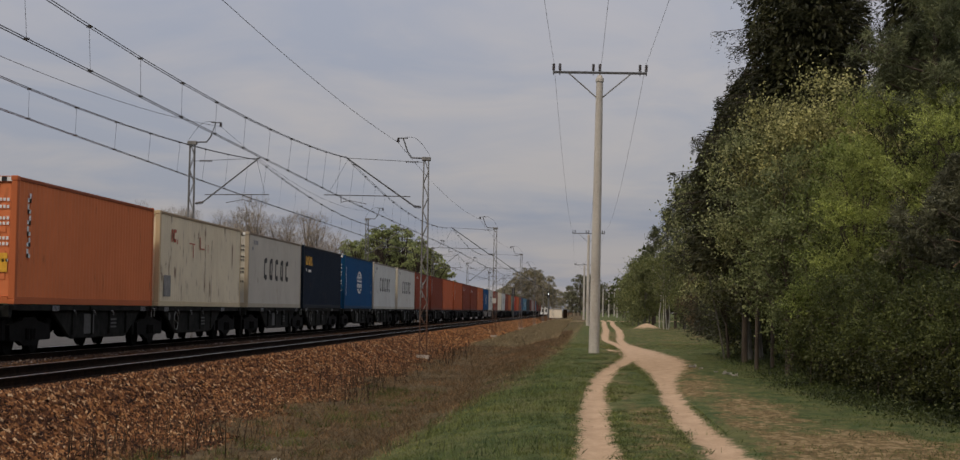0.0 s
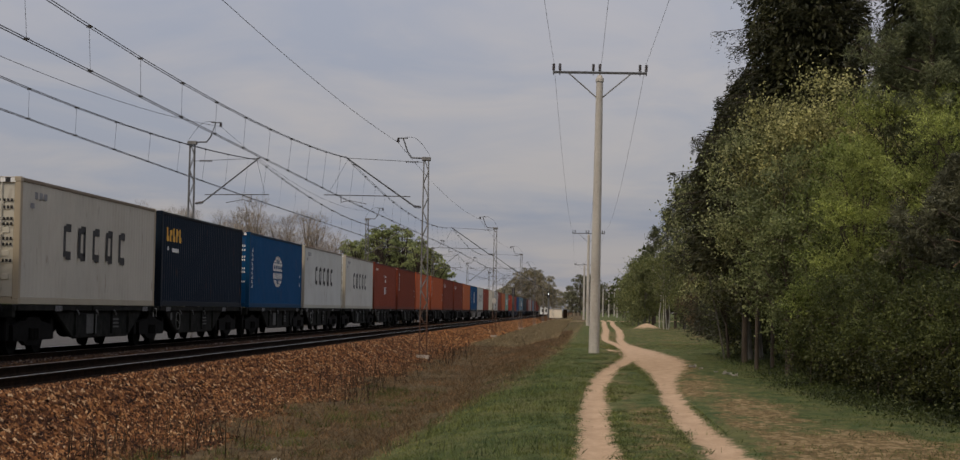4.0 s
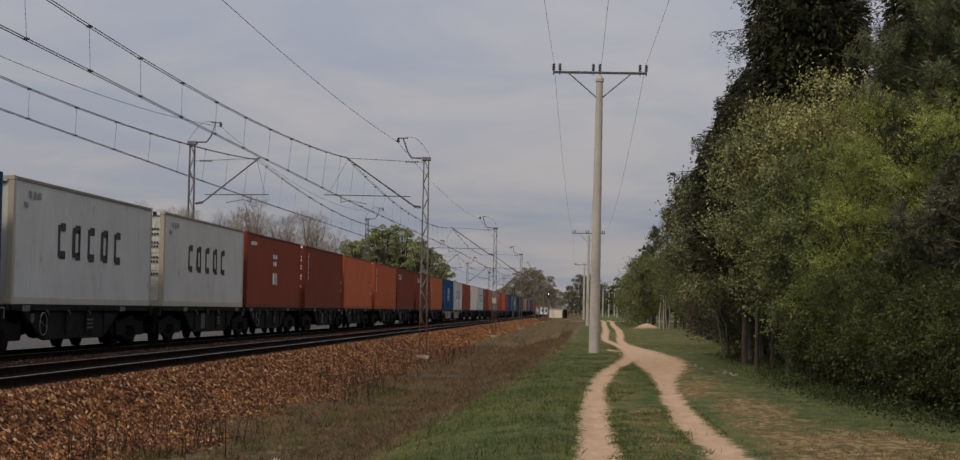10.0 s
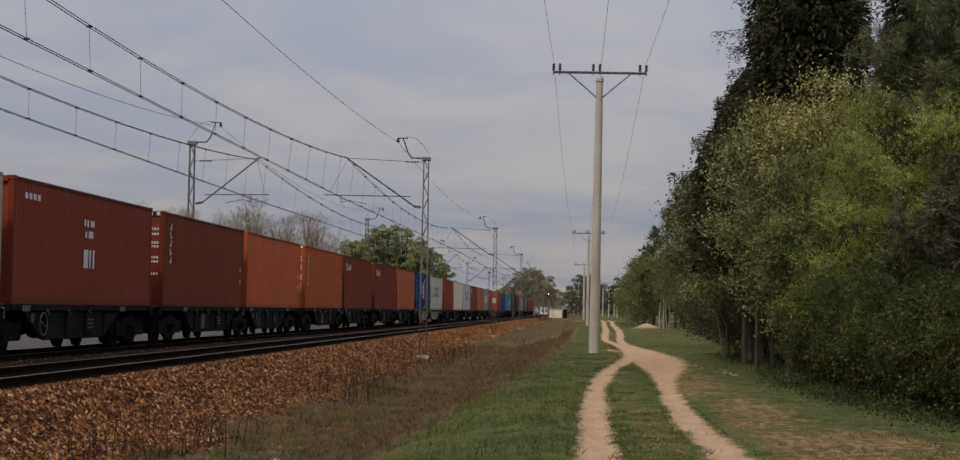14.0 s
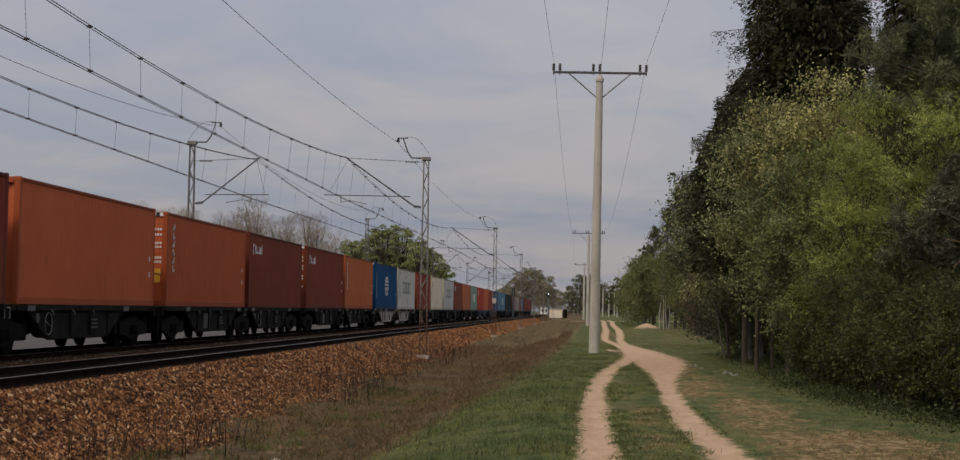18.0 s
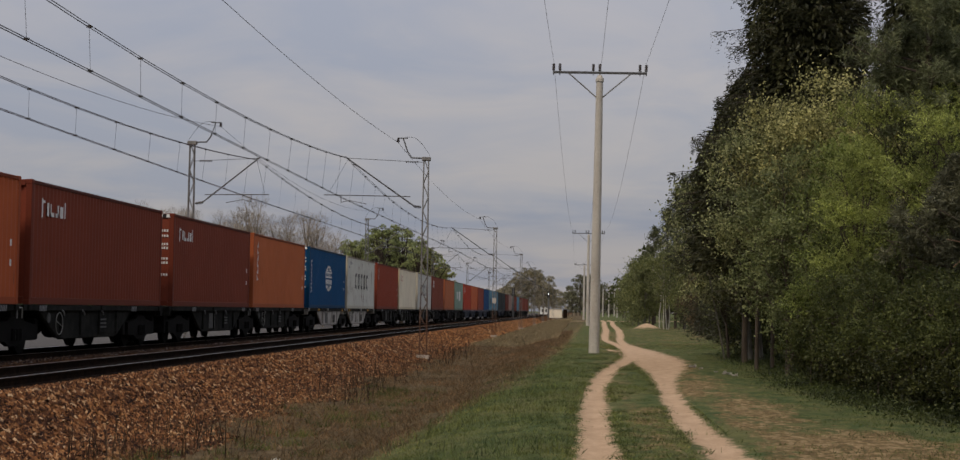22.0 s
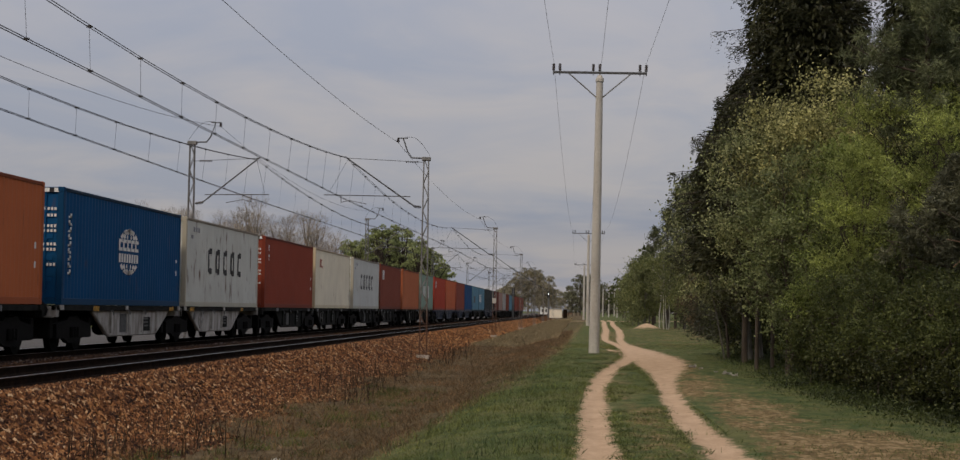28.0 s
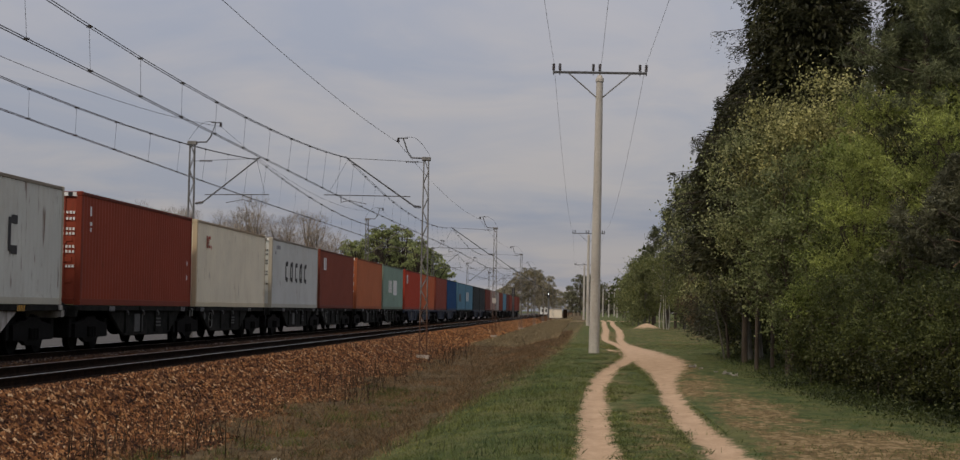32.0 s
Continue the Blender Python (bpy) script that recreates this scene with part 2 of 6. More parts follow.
M_MASTRUST = mast_material()
M_WIRE = plain("wire_dark", (0.022, 0.022, 0.025), (0.040, 0.040, 0.042), 2.0, 0.6, 0.0, 0)
M_CONDUCTOR = plain("conductor_grey", (0.075, 0.075, 0.080), (0.13, 0.13, 0.13), 2.0, 0.6, 0.0, 0)
M_INSUL = plain("insulator_glaze", (0.018, 0.014, 0.014), (0.035, 0.025, 0.022), 6.0, 0.25, 0, 0)
M_CONC = plain("pole_concrete", (0.36, 0.33, 0.29), (0.50, 0.47, 0.42), 1.6, 0.9, 0, 0.25, "Object", (1, 1, 0.3))
M_STEELDK = plain("crossarm_steel", (0.06, 0.06, 0.062), (0.11, 0.11, 0.11), 4.0, 0.6, 0.3)
M_WHITE = plain("white_mark", (0.60, 0.60, 0.58), (0.78, 0.77, 0.74), 7.0, 0.6, 0, 0)
M_BLACKM = plain("black_mark", (0.010, 0.010, 0.012), (0.022, 0.022, 0.025), 7.0, 0.6, 0, 0)
M_YELM = plain("yellow_mark", (0.60, 0.30, 0.02), (0.72, 0.40, 0.04), 7.0, 0.6, 0, 0)
M_REDM = plain("red_mark", (0.36, 0.06, 0.03), (0.46, 0.11, 0.06), 7.0, 0.6, 0, 0)
M_GREYM = plain("grey_mark", (0.16, 0.16, 0.17), (0.25, 0.25, 0.26), 7.0, 0.6, 0, 0)
M_PALEM = plain("pale_iron", (0.15, 0.15, 0.145), (0.27, 0.265, 0.25), 7.0, 0.6, 0, 0)
M_FADED = plain("faded_mark", (0.05, 0.05, 0.05), (0.10, 0.10, 0.095), 7.0, 0.7, 0, 0)
M_BARK = plain("bark_dark", (0.035, 0.026, 0.020), (0.085, 0.066, 0.050), 6.0, 0.9, 0, 0.5, "Object", (1, 1, 0.3))
M_GREYBARK = plain("bark_grey", (0.085, 0.080, 0.066), (0.18, 0.165, 0.145), 5.0, 0.85, 0, 0.3, "Object", (1, 1, 0.3))
M_FOOT = plain("footing_concrete", (0.26, 0.22, 0.18), (0.40, 0.35, 0.30), 2.5, 0.9)
M_BIRCH = plain("bark_birch", (0.24, 0.23, 0.20), (0.50, 0.48, 0.43), 5.0, 0.8, 0, 0.2, "Object", (0.4, 0.4, 2.5))
M_NEEDLE = leaf_material("spruce_needles", (0.014, 0.017, 0.008), (0.052, 0.054, 0.027), 0.12)
M_PINE = leaf_material("pine_needles", (0.060, 0.072, 0.037), (0.170, 0.188, 0.108), 0.25)
M_DARKPINE = leaf_material("dark_pine_needles", (0.030, 0.033, 0.020), (0.112, 0.114, 0.074), 0.15)
M_PALE = leaf_material("pale_blossoming_leaves", (0.080, 0.086, 0.028), (0.58, 0.56, 0.29), 0.4, 0.6, (0.60, 0.62, 0.56), (1.25, 1.22, 1.1))
M_LEAF = leaf_material("bush_leaves", (0.085, 0.115, 0.028), (0.285, 0.330, 0.115), 0.45)
M_YELLOW = leaf_material("young_bright_leaves", (0.150, 0.182, 0.048), (0.360, 0.405, 0.140), 0.5)
M_SALLOW = leaf_material("sallow_leaves", (0.070, 0.090, 0.034), (0.215, 0.240, 0.115), 0.3)
M_BLOSSOM = leaf_material("white_blossoming_leaves", (0.042, 0.056, 0.018), (0.33, 0.35, 0.19), 0.3)
M_DEADWOOD = plain("dead_wood", (0.16, 0.085, 0.055), (0.30, 0.19, 0.14), 6.0, 0.85)
# two darker leaf colours; the shade low in the thicket is put into them
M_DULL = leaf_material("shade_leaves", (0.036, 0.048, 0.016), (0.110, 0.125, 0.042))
M_SHADE = leaf_material("leaves_with_shade", (0.009, 0.013, 0.004), (0.098, 0.108, 0.038), 0.18)
# floor plants carry the ground shade beside the thicket as colour
M_FLOOR = leaf_material("shade_floor_plants", (0.016, 0.024, 0.008), (0.064, 0.080, 0.026), 0.15)
M_BROWN = leaf_material("withered_needles", (0.045, 0.032, 0.018), (0.150, 0.110, 0.064), 0.15)
M_BIRCHLEAF = leaf_material("birch_leaves", (0.085, 0.100, 0.040), (0.190, 0.205, 0.095), 0.35)
M_BUD = leaf_material("bare_twigs", (0.150, 0.125, 0.108), (0.270, 0.235, 0.205), 0.1)
M_STALK = leaf_material("dead_stalks", (0.016, 0.010, 0.007), (0.060, 0.038, 0.025), 0.1)
# far foliage is paled and greyed; the haze is in the colour
M_FAR = leaf_material("hazed_foliage", (0.150, 0.135, 0.092), (0.250, 0.225, 0.160), 0.3)
M_FARDARK = leaf_material("hazed_dark_foliage", (0.080, 0.082, 0.055), (0.160, 0.160, 0.110), 0.25)
M_FARPINE = leaf_material("hazed_pine", (0.150, 0.180, 0.082), (0.310, 0.345, 0.165), 0.35)
M_CONIFER = leaf_material("farther_needles", (0.038, 0.046, 0.022), (0.105, 0.118, 0.060), 0.2)
M_GRASSB = leaf_material("grass_blades", (0.046, 0.064, 0.026), (0.172, 0.188, 0.070), 0.3, 0.6, (0.72, 0.84, 0.78), (1.36, 1.22, 0.95))
M_TUFT = leaf_material("tussock_blades", (0.030, 0.046, 0.011), (0.105, 0.130, 0.034), 0.3)
M_PALEDRY = leaf_material("bleached_stems", (0.100, 0.080, 0.050), (0.290, 0.235, 0.150), 0.15, 0.7)
M_DRY = leaf_material("dry_stems", (0.052, 0.037, 0.022), (0.195, 0.140, 0.080), 0.15, 0.7, (0.64, 0.66, 0.60), (1.34, 1.08, 0.92))


# ---- building helpers ----
def empty(name, m=None):
    e = new(name)
    if m is not None:
        e.matrix_basis = m
    return e


def part(name, bm, material, parent, label=""):
    me = bpy.data.meshes.new(name)
    bm.normal_update()
    bm.to_mesh(me)
    bm.free()
    return part_mesh(name, me, material, parent, label)


def part_mesh(name, me, material, parent, label=""):
    if material is not None and not me.materials:
        me.materials.append(material)
    ob = new(name, me)
    ob.parent = parent
    if label:
        ob["label"] = label
    return ob


def np_mesh(name, verts, faces):
    me = bpy.data.meshes.new(name)
    v = np.asarray(verts, dtype=np.float32).reshape(-1, 3)
    f = np.asarray(faces, dtype=np.int32)
    k = f.shape[1]
    me.vertices.add(len(v))
    me.vertices.foreach_set("co", v.ravel())
    me.loops.add(f.size)
    me.loops.foreach_set("vertex_index", f.ravel())
    me.polygons.add(len(f))
    me.polygons.foreach_set("loop_start", np.arange(0, f.size, k, dtype=np.int32))
    me.update(calc_edges=True)
    return me


def add_box(bm, x0, x1, y0, y1, z0, z1, bevel=0.0):
    r = bmesh.ops.create_cube(bm, size=1.0)
    for v in r["verts"]:
        v.co = Vector(((x0 + x1) / 2 + v.co.x * (x1 - x0), (y0 + y1) / 2 + v.co.y * (y1 - y0), (z0 + z1) / 2 + v.co.z * (z1 - z0)))
    if bevel:
        ed = list({e for v in r["verts"] for e in v.link_edges})
        bmesh.ops.bevel(bm, geom=ed, offset=bevel, segments=1, affect='EDGES')
    return bm


def box(x0, x1, y0, y1, z0, z1, bevel=0.0):
    return add_box(bmesh.new(), x0, x1, y0, y1, z0, z1, bevel)


def add_tube(bm, pts, radii, seg=6, caps=True):
    """A tapered tube along points."""
    pts = [Vector(p) for p in pts]
    if not isinstance(radii, (list, tuple)):
        radii = [radii] * len(pts)
    rings = []
    for i, p in enumerate(pts):
        d = (pts[min(i + 1, len(pts) - 1)] - pts[max(i - 1, 0)]).normalized()
        a = d.cross(Vector((0, 0, 1)) if abs(d.z) < 0.95 else Vector((1, 0, 0))).normalized()
        b = d.cross(a)
        rings.append([bm.verts.new(p + (a * math.cos(t) + b * math.sin(t)) * radii[i])
                      for t in (2 * math.pi * k / seg for k in range(seg))])
    for r0, r1 in zip(rings, rings[1:]):
        for k in range(seg):
            bm.faces.new((r0[k], r0[(k + 1) % seg], r1[(k + 1) % seg], r1[k]))
    if caps:
        bm.faces.new(rings[0][::-1])
        bm.faces.new(rings[-1])
    return bm


def tube(pts, radii, seg=6):
    return add_tube(bmesh.new(), pts, radii, seg)


def prism(outline, a0, a1, axis="x"):
    """Extrude a closed outline of (y, z) along x, or (x, z) along y."""
    bm = bmesh.new()
    if axis == "x":
        r0 = [bm.verts.new((a0, p, q)) for p, q in outline]
        r1 = [bm.verts.new((a1, p, q)) for p, q in outline]
    else:
        r0 = [bm.verts.new((p, a0, q)) for p, q in outline]
        r1 = [bm.verts.new((p, a1, q)) for p, q in outline]
    n = len(outline)
    for k in range(n):
        bm.faces.new((r0[k], r0[(k + 1) % n], r1[(k + 1) % n], r1[k]))
    bm.faces.new(r0[::-1])
    bm.faces.new(r1)
    bmesh.ops.recalc_face_normals(bm, faces=bm.faces)
    return bm


# ---- the ground: one sheet from the field behind the railway to the wood ----
NEAR_X, FAR_X = -9.95, -13.835     # centre lines of the two tracks
PROFILE_X = [-4000, -60, -36, -34, -22, -20, -18.2, -16.6, -15.9, -12.75, -12.3, -11.6, -11.2, -8.98, -8.8, -8.42, -8.15, -7.4, -6.9, -6.2, -5.0, -3.4, -2.5, -1.6, -0.5, 3.2, 6, 12, 60, 4000]
PROFILE_Z = [-0.7, -0.7, -0.60, -0.50, -0.50, -0.66, -0.70, -0.58, -0.22, -0.22, -0.07, -0.07, -0.22, -0.22, -0.158, -0.158, -0.31, -0.73, -0.85, -0.93, -0.98, -0.94, -0.70, -0.42, -0.29, -0.28, -0.24, -0.1, 0.2, 0.4]
RUT_Y = [0, 17.3, 20, 22, 25, 29, 33, 37.5, 41.5, 46, 50.8, 55.6, 61, 69, 80, 91.5, 108, 137, 204, 260]
RUT_L = [0.3, 0.25, 0.22, 0.23, 0.24, 0.29, 0.36, 0.51, 0.68, 0.96, 1.35, 1.75, 2.05, 2.05, 1.75, 1.45, 1.72, 2.25, 3.1, 4.0]
RUT_R = [1.55, 1.60, 1.62, 1.57, 1.58, 1.66, 1.76, 1.92, 2.12, 2.30, 2.47, 2.54, 2.55, 2.45, 2.15, 2.25, 2.70, 3.30, 4.1, 5.2]
HALF_L = [0.26, 0.25, 0.21, 0.215, 0.22, 0.215, 0.19, 0.21, 0.21, 0.21, 0.25, 0.32, 0.42, 0.36, 0.24, 0.20, 0.24, 0.28, 0.3, 0.3]
HALF_R = [0.25, 0.24, 0.21, 0.24, 0.22, 0.19, 0.18, 0.25, 0.36, 0.60, 0.80, 0.82, 0.70, 0.48, 0.24, 0.20, 0.24, 0.28, 0.3, 0.3]
EDGE_Y = [16, 22, 25, 30, 35, 45, 60, 73, 100, 200, 300]     # where the dry verge meets the grass
EDGE_X = [-2.8, -2.65, -2.5, -2.1, -1.7, -1.25, -0.95, -0.64, -0.34, 0.6, 1.5]


def soil_height(x, y):
    return np.interp(x, PROFILE_X, PROFILE_Z)


def smooth(a, lo, hi):
    t = np.clip((a - lo) / (hi - lo), 0, 1)
    return t * t * (3 - 2 * t)


def build_ground():
    xs = np.concatenate([[-4000, -1500, -600, -250, -120, -70], np.arange(-45, -18, 1.0), np.arange(-18, -9, 0.2),
                         np.arange(-9, -0.5, 0.15), np.arange(-0.5, 3.2, 0.045), np.arange(3.2, 12, 0.2), np.arange(12, 40, 1.0), [45, 60, 90, 150, 300, 700, 1500, 4000]])
    ys = np.concatenate([[-600, -200, -60, -20, 0, 8], np.arange(12, 42, 0.2), np.arange(42, 90, 0.45), np.arange(90, 300, 2.5),
                         np.arange(300, 800, 25), [900, 1200, 1800, 2800, 4800]])
    X, Y = np.meshgrid(xs, ys)
    Z = soil_height(X, Y)
    bumps = np.zeros_like(Z)
    r = np.random.default_rng(3)
    for k in range(26):
        fx, fy, ph = r.normal(0, 1.1), r.normal(0, 0.9), r.uniform(0, 6.28)
        bumps += np.sin(X * fx + Y * fy + ph) / (1 + abs(fx) + abs(fy))
    bumps *= 0.0008
    flat = smooth(-X, 8.0, 8.6) * smooth(X, -16.2, -15.6)
    Z = Z + bumps * (1 - 0.8 * flat) * (np.abs(X) < 60)
    rl, rr = np.interp(Y, RUT_Y, RUT_L), np.interp(Y, RUT_Y, RUT_R)
    hl, hr = np.interp(Y, RUT_Y, HALF_L), np.interp(Y, RUT_Y, HALF_R)
    turn_off = np.interp(Y, [54, 60, 66, 74], [1.85, 1.62, 1.35, 1.15])
    sand = np.maximum((hl - np.abs(X - rl)) / (0.16 + hl), (hr - np.abs(X - rr)) / (0.16 + hr))
    sand = np.maximum(sand, np.where((Y > 54) & (Y < 74), (0.14 - np.abs(X - turn_off)) / 0.3, -1))
    sand = np.clip(0.5 + sand, 0, 1.1) - 0.16 * np.exp(-((Y - 53) / 7) ** 2) * np.exp(-((X - 2.3) / 0.45) ** 2)
    sand = sand * (Y < 300) * (Y > -30)
    Z -= 0.05 * sand * (np.abs(X) < 20)
    heap = np.exp(-((X - 5.75) / 0.95) ** 2 - ((Y - 142) / 6) ** 2)
    Z += 0.55 * heap
    cross = np.exp(-((Y - 262) / 7) ** 2) * smooth(X, -6.0, -4.5)
    yard = smooth(-X, 17.2, 18.4) * smooth(X, -36, -34)
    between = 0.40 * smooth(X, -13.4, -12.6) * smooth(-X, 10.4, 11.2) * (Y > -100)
    # darker ballast along both tracks, fainter between them
    dark_bed = np.maximum(np.exp(-((X - NEAR_X) / 1.12) ** 4), np.exp(-((X - FAR_X) / 1.35) ** 4)) * (Y > -100)
    dark_bed = np.maximum(dark_bed, between)
    sand = np.maximum.reduce([sand, heap * 1.3, 0.8 * cross])
    edge_g = -6.55 + 0.22 * np.sin(Y * 0.21) + 0.2 * np.sin(Y * 0.083 + 1) + 0.25 * smooth(Y, 75, 140)
    gravel = smooth(-X, -edge_g - 0.9, -edge_g + 0.9) * smooth(X, -18.6, -16.8)
    edge_w = np.interp(Y, EDGE_Y, EDGE_X) + 0.16 * np.sin(Y * 0.9) * np.sin(Y * 0.37 + 1)
    weed = smooth(-X, -edge_w - 0.9, -edge_w + 0.9) * smooth(X, -22, -16)
    right = np.interp(Y, [16, 19.5, 24, 30, 40, 45], [5.3, 4.5, 3.9, 3.5, 3.3, 3.2])
    thin = 0.60 * smooth(X, 1.7, 2.4) * smooth(right - X, -0.6, 0.8) * smooth(-Y, -50, -40) + 0.25 * np.exp(-((Y - 18) / 4) ** 2) * smooth(X, 1.4, 2.6) * (1 - 0.8 * smooth(X, 4.0, 5.5))
    thin = np.maximum(thin, 0.62 * np.exp(-((X - rr - 0.55) / 0.45) ** 2) * smooth(Y, 24, 30) * (Y < 62))
    thin = np.maximum(thin, 0.5 * np.exp(-((X - (rl + rr) / 2) / 1.5) ** 2) * smooth(Y, 40, 52) * (Y < 130))
    thin = np.maximum(thin, 0.36 * smooth(Y, 52, 75) * smooth(X, 2.4, 4.0) * (Y < 170) * (X < 40))
    thin = np.maximum(thin, 0.36 * np.exp(-((X - 1.0) / 0.55) ** 2) * (Y < 50))
    thin = np.maximum(thin, 0.55 * np.exp(-((X - edge_w + 0.1) / 0.35) ** 2) * smooth(Y, 40, 60) * (Y < 200))
    ny, nx = X.shape
    idx = np.arange(nx * ny).reshape(ny, nx)
    F = np.stack([idx[:-1, :-1], idx[:-1, 1:], idx[1:, 1:], idx[1:, :-1]], -1).reshape(-1, 4)
    me = np_mesh("ground", np.stack([X, Y, Z], -1).reshape(-1, 3), F)
    for nm, a in (("sand", sand), ("gravel", gravel), ("weed", weed), ("thin", thin), ("yard", yard), ("dark_bed", dark_bed)):
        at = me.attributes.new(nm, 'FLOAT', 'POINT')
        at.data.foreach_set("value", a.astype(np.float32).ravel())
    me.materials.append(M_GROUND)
    for p in me.polygons:
        p.use_smooth = True
    return tagged(new("ground", me), "level ground with ballast bed, dry verge, grass and sandy ruts", "ground", kind="structure")


ground = build_ground()

# ---- the two tracks ----
RAIL_OUT = [(-0.075, -0.17), (0.075, -0.17), (0.075, -0.158), (0.014, -0.135), (0.010, -0.045), (0.036, -0.034),
            (0.036, -0.004), (0.028, 0.0), (-0.028, 0.0), (-0.036, -0.004), (-0.036, -0.034), (-0.010, -0.045), (-0.014, -0.135), (-0.075, -0.158)]


def build_track(cx, label):
    t = tagged(empty("railway_track", pose(cx, 0, 0)), label, "railway track", "tracks of the double line", "structure")
    for s in (-0.755, 0.755):
        rail = part("rail", prism([(p + s, q) for p, q in RAIL_OUT], -60, 1400, "y"), M_RAILSIDE, t, "rust-brown steel rail")
        part("railhead", box(s - 0.027, s + 0.027, -60, 1400, -0.001, 0.003), M_RAILTOP, rail, "bright worn running surface")
    bm = prism([(-1.3, -0.24), (1.3, -0.24), (1.3, -0.185), (1.1, -0.17), (-1.1, -0.17), (-1.3, -0.185)], -0.12, 0.12, "y")
    first = part("sleeper", bm, M_SLEEPER, t)
    first.location = (0, 18.0, 0)
    for k in range(1, 110):
        o = first.copy()
        scene.collection.objects.link(o)
        o.location = (0, 18.0 + 0.6 * k, 0)
    y = 18.0 + 0.6 * 110
    V, F = [], []
    while y < 420:
        b0 = len(V)
        for dy in (-0.12, 0.12):
            for px, pz in ((-1.3, -0.24), (1.3, -0.24), (1.3, -0.175), (-1.3, -0.175)):
                V.append((px, y + dy, pz))
        for q in ((0, 1, 2, 3), (4, 7, 6, 5), (3, 2, 6, 7), (1, 5, 6, 2), (0, 3, 7, 4)):
            F.append([b0 + i for i in q])
        y += 0.6
    o = part_mesh("far_sleepers", np_mesh("far_sleepers", V, F), M_SLEEPER, t)
    tagged(o, kind="stuff")


build_track(NEAR_X, "empty near track of rust-brown rails in brown ballast")
build_track(FAR_X, "track under the freight train in brown ballast")

# ---- the train ----
BOX_L, BOX_W, BOX_H = 12.19, 2.44, 2.896
DECK = 1.176                    # top of the wagon's supports over the rail
PAIR, INNER = 26.617, 0.757      # one wagon; gap between its two containers
Y_START = 37.016                # front of the leading container at the start
TRAVEL = [(0.0, 0.0), (3.0, 19.8), (6.0, 39.6), (9.0, 59.7), (13.0, 86.35), (16.0, 106.2), (19.0, 125.7), (23.0, 151.4),
          (28.0, 182.9), (30.0, 195.5), (32.0, 208.0)]

ORANGE, RUST, BROWN, DKRED = (0.44, 0.125, 0.046), (0.50, 0.125, 0.050), (0.185, 0.041, 0.021), (0.225, 0.050, 0.026)
CREAM, GREYW, NAVY, BLUE = (0.70, 0.62, 0.45), (0.52, 0.535, 0.51), (0.002, 0.0100, 0.024), (0.001, 0.060, 0.165)
TEAL, RED, MAROON, STEEL, BLACKG = (0.22, 0.31, 0.25), (0.40, 0.055, 0.028), (0.13, 0.034, 0.024), (0.10, 0.22, 0.30), (0.028, 0.034, 0.036)
BURNT, DEEPBLUE, DULLRED = (0.62, 0.185, 0.070), (0.010, 0.062, 0.170), (0.24, 0.06, 0.04)
COLOURS = [BURNT, CREAM, (0.48, 0.455, 0.39), NAVY, BLUE, GREYW, (0.53, 0.53, 0.49), DKRED, BROWN, RUST,
           (0.42, 0.100, 0.036), BROWN, BROWN, ORANGE, BLUE, (0.55, 0.56, 0.51), (0.25, 0.050, 0.026), (0.74, 0.68, 0.53), GREYW, (0.205, 0.055, 0.034),
           (0.42, 0.135, 0.060), TEAL, RED, RUST, DULLRED, DEEPBLUE, STEEL, STEEL, BLACKG, BLACKG,
           MAROON, (0.30, 0.20, 0.17), (0.33, 0.31, 0.29), BROWN, STEEL, MAROON, DULLRED, BROWN, DULLRED, BROWN]
WORDS = {ORANGE: "orange-brown", RUST: "rust-orange", BROWN: "dark red-brown", DKRED: "red-brown", CREAM: "cream", GREYW: "light grey",
         NAVY: "navy-black", BLUE: "bright blue", TEAL: "grey-green", RED: "bright red", MAROON: "maroon", STEEL: "steel-blue", DEEPBLUE: "dark blue", DULLRED: "dull red", BLACKG: "charcoal", BURNT: "burnt-orange"}


def corrugated(x, y0, y1, z0, z1, depth, pitch=0.278, flip=1):
    """A side wall pressed into trapezoid ribs."""
    pts = []
    y = y0
    while y < y1 - 0.01:
        for dy, d in ((0.0, 0.0), (0.072, 0.0), (0.140, -depth), (0.210, -depth)):
            if y + dy < y1:
                pts.append((y + dy, d))
        y += pitch
    pts.append((y1, 0.0))
    V, F = [], []
    for yy, d in pts:
        V += [(x + flip * d, yy, z0), (x + flip * d, yy, z1)]
    for k in range(len(pts) - 1):
        a = 2 * k
        F.append((a, a + 2, a + 3, a + 1) if flip > 0 else (a, a + 1, a + 3, a + 2))
    return np_mesh("side_panel", V, F)


def corrugated_end(y, flip):
    V, F, x = [], [], -1.13
    pts = []
    while x < 1.12:
        for dx, d in ((0.0, 0.0), (0.10, 0.0), (0.15, 0.04), (0.25, 0.04)):
            if x + dx < 1.13:
                pts.append((x + dx, d))
        x += 0.30
    pts.append((1.13, 0.0))
    for xx, d in pts:
        V += [(xx, y + flip * d, 0.18), (xx, y + flip * d, 2.77)]
    for k in range(len(pts) - 1):
        a = 2 * k
        F.append((a, a + 2, a + 3, a + 1))
    return np_mesh("end_wall", V, F)


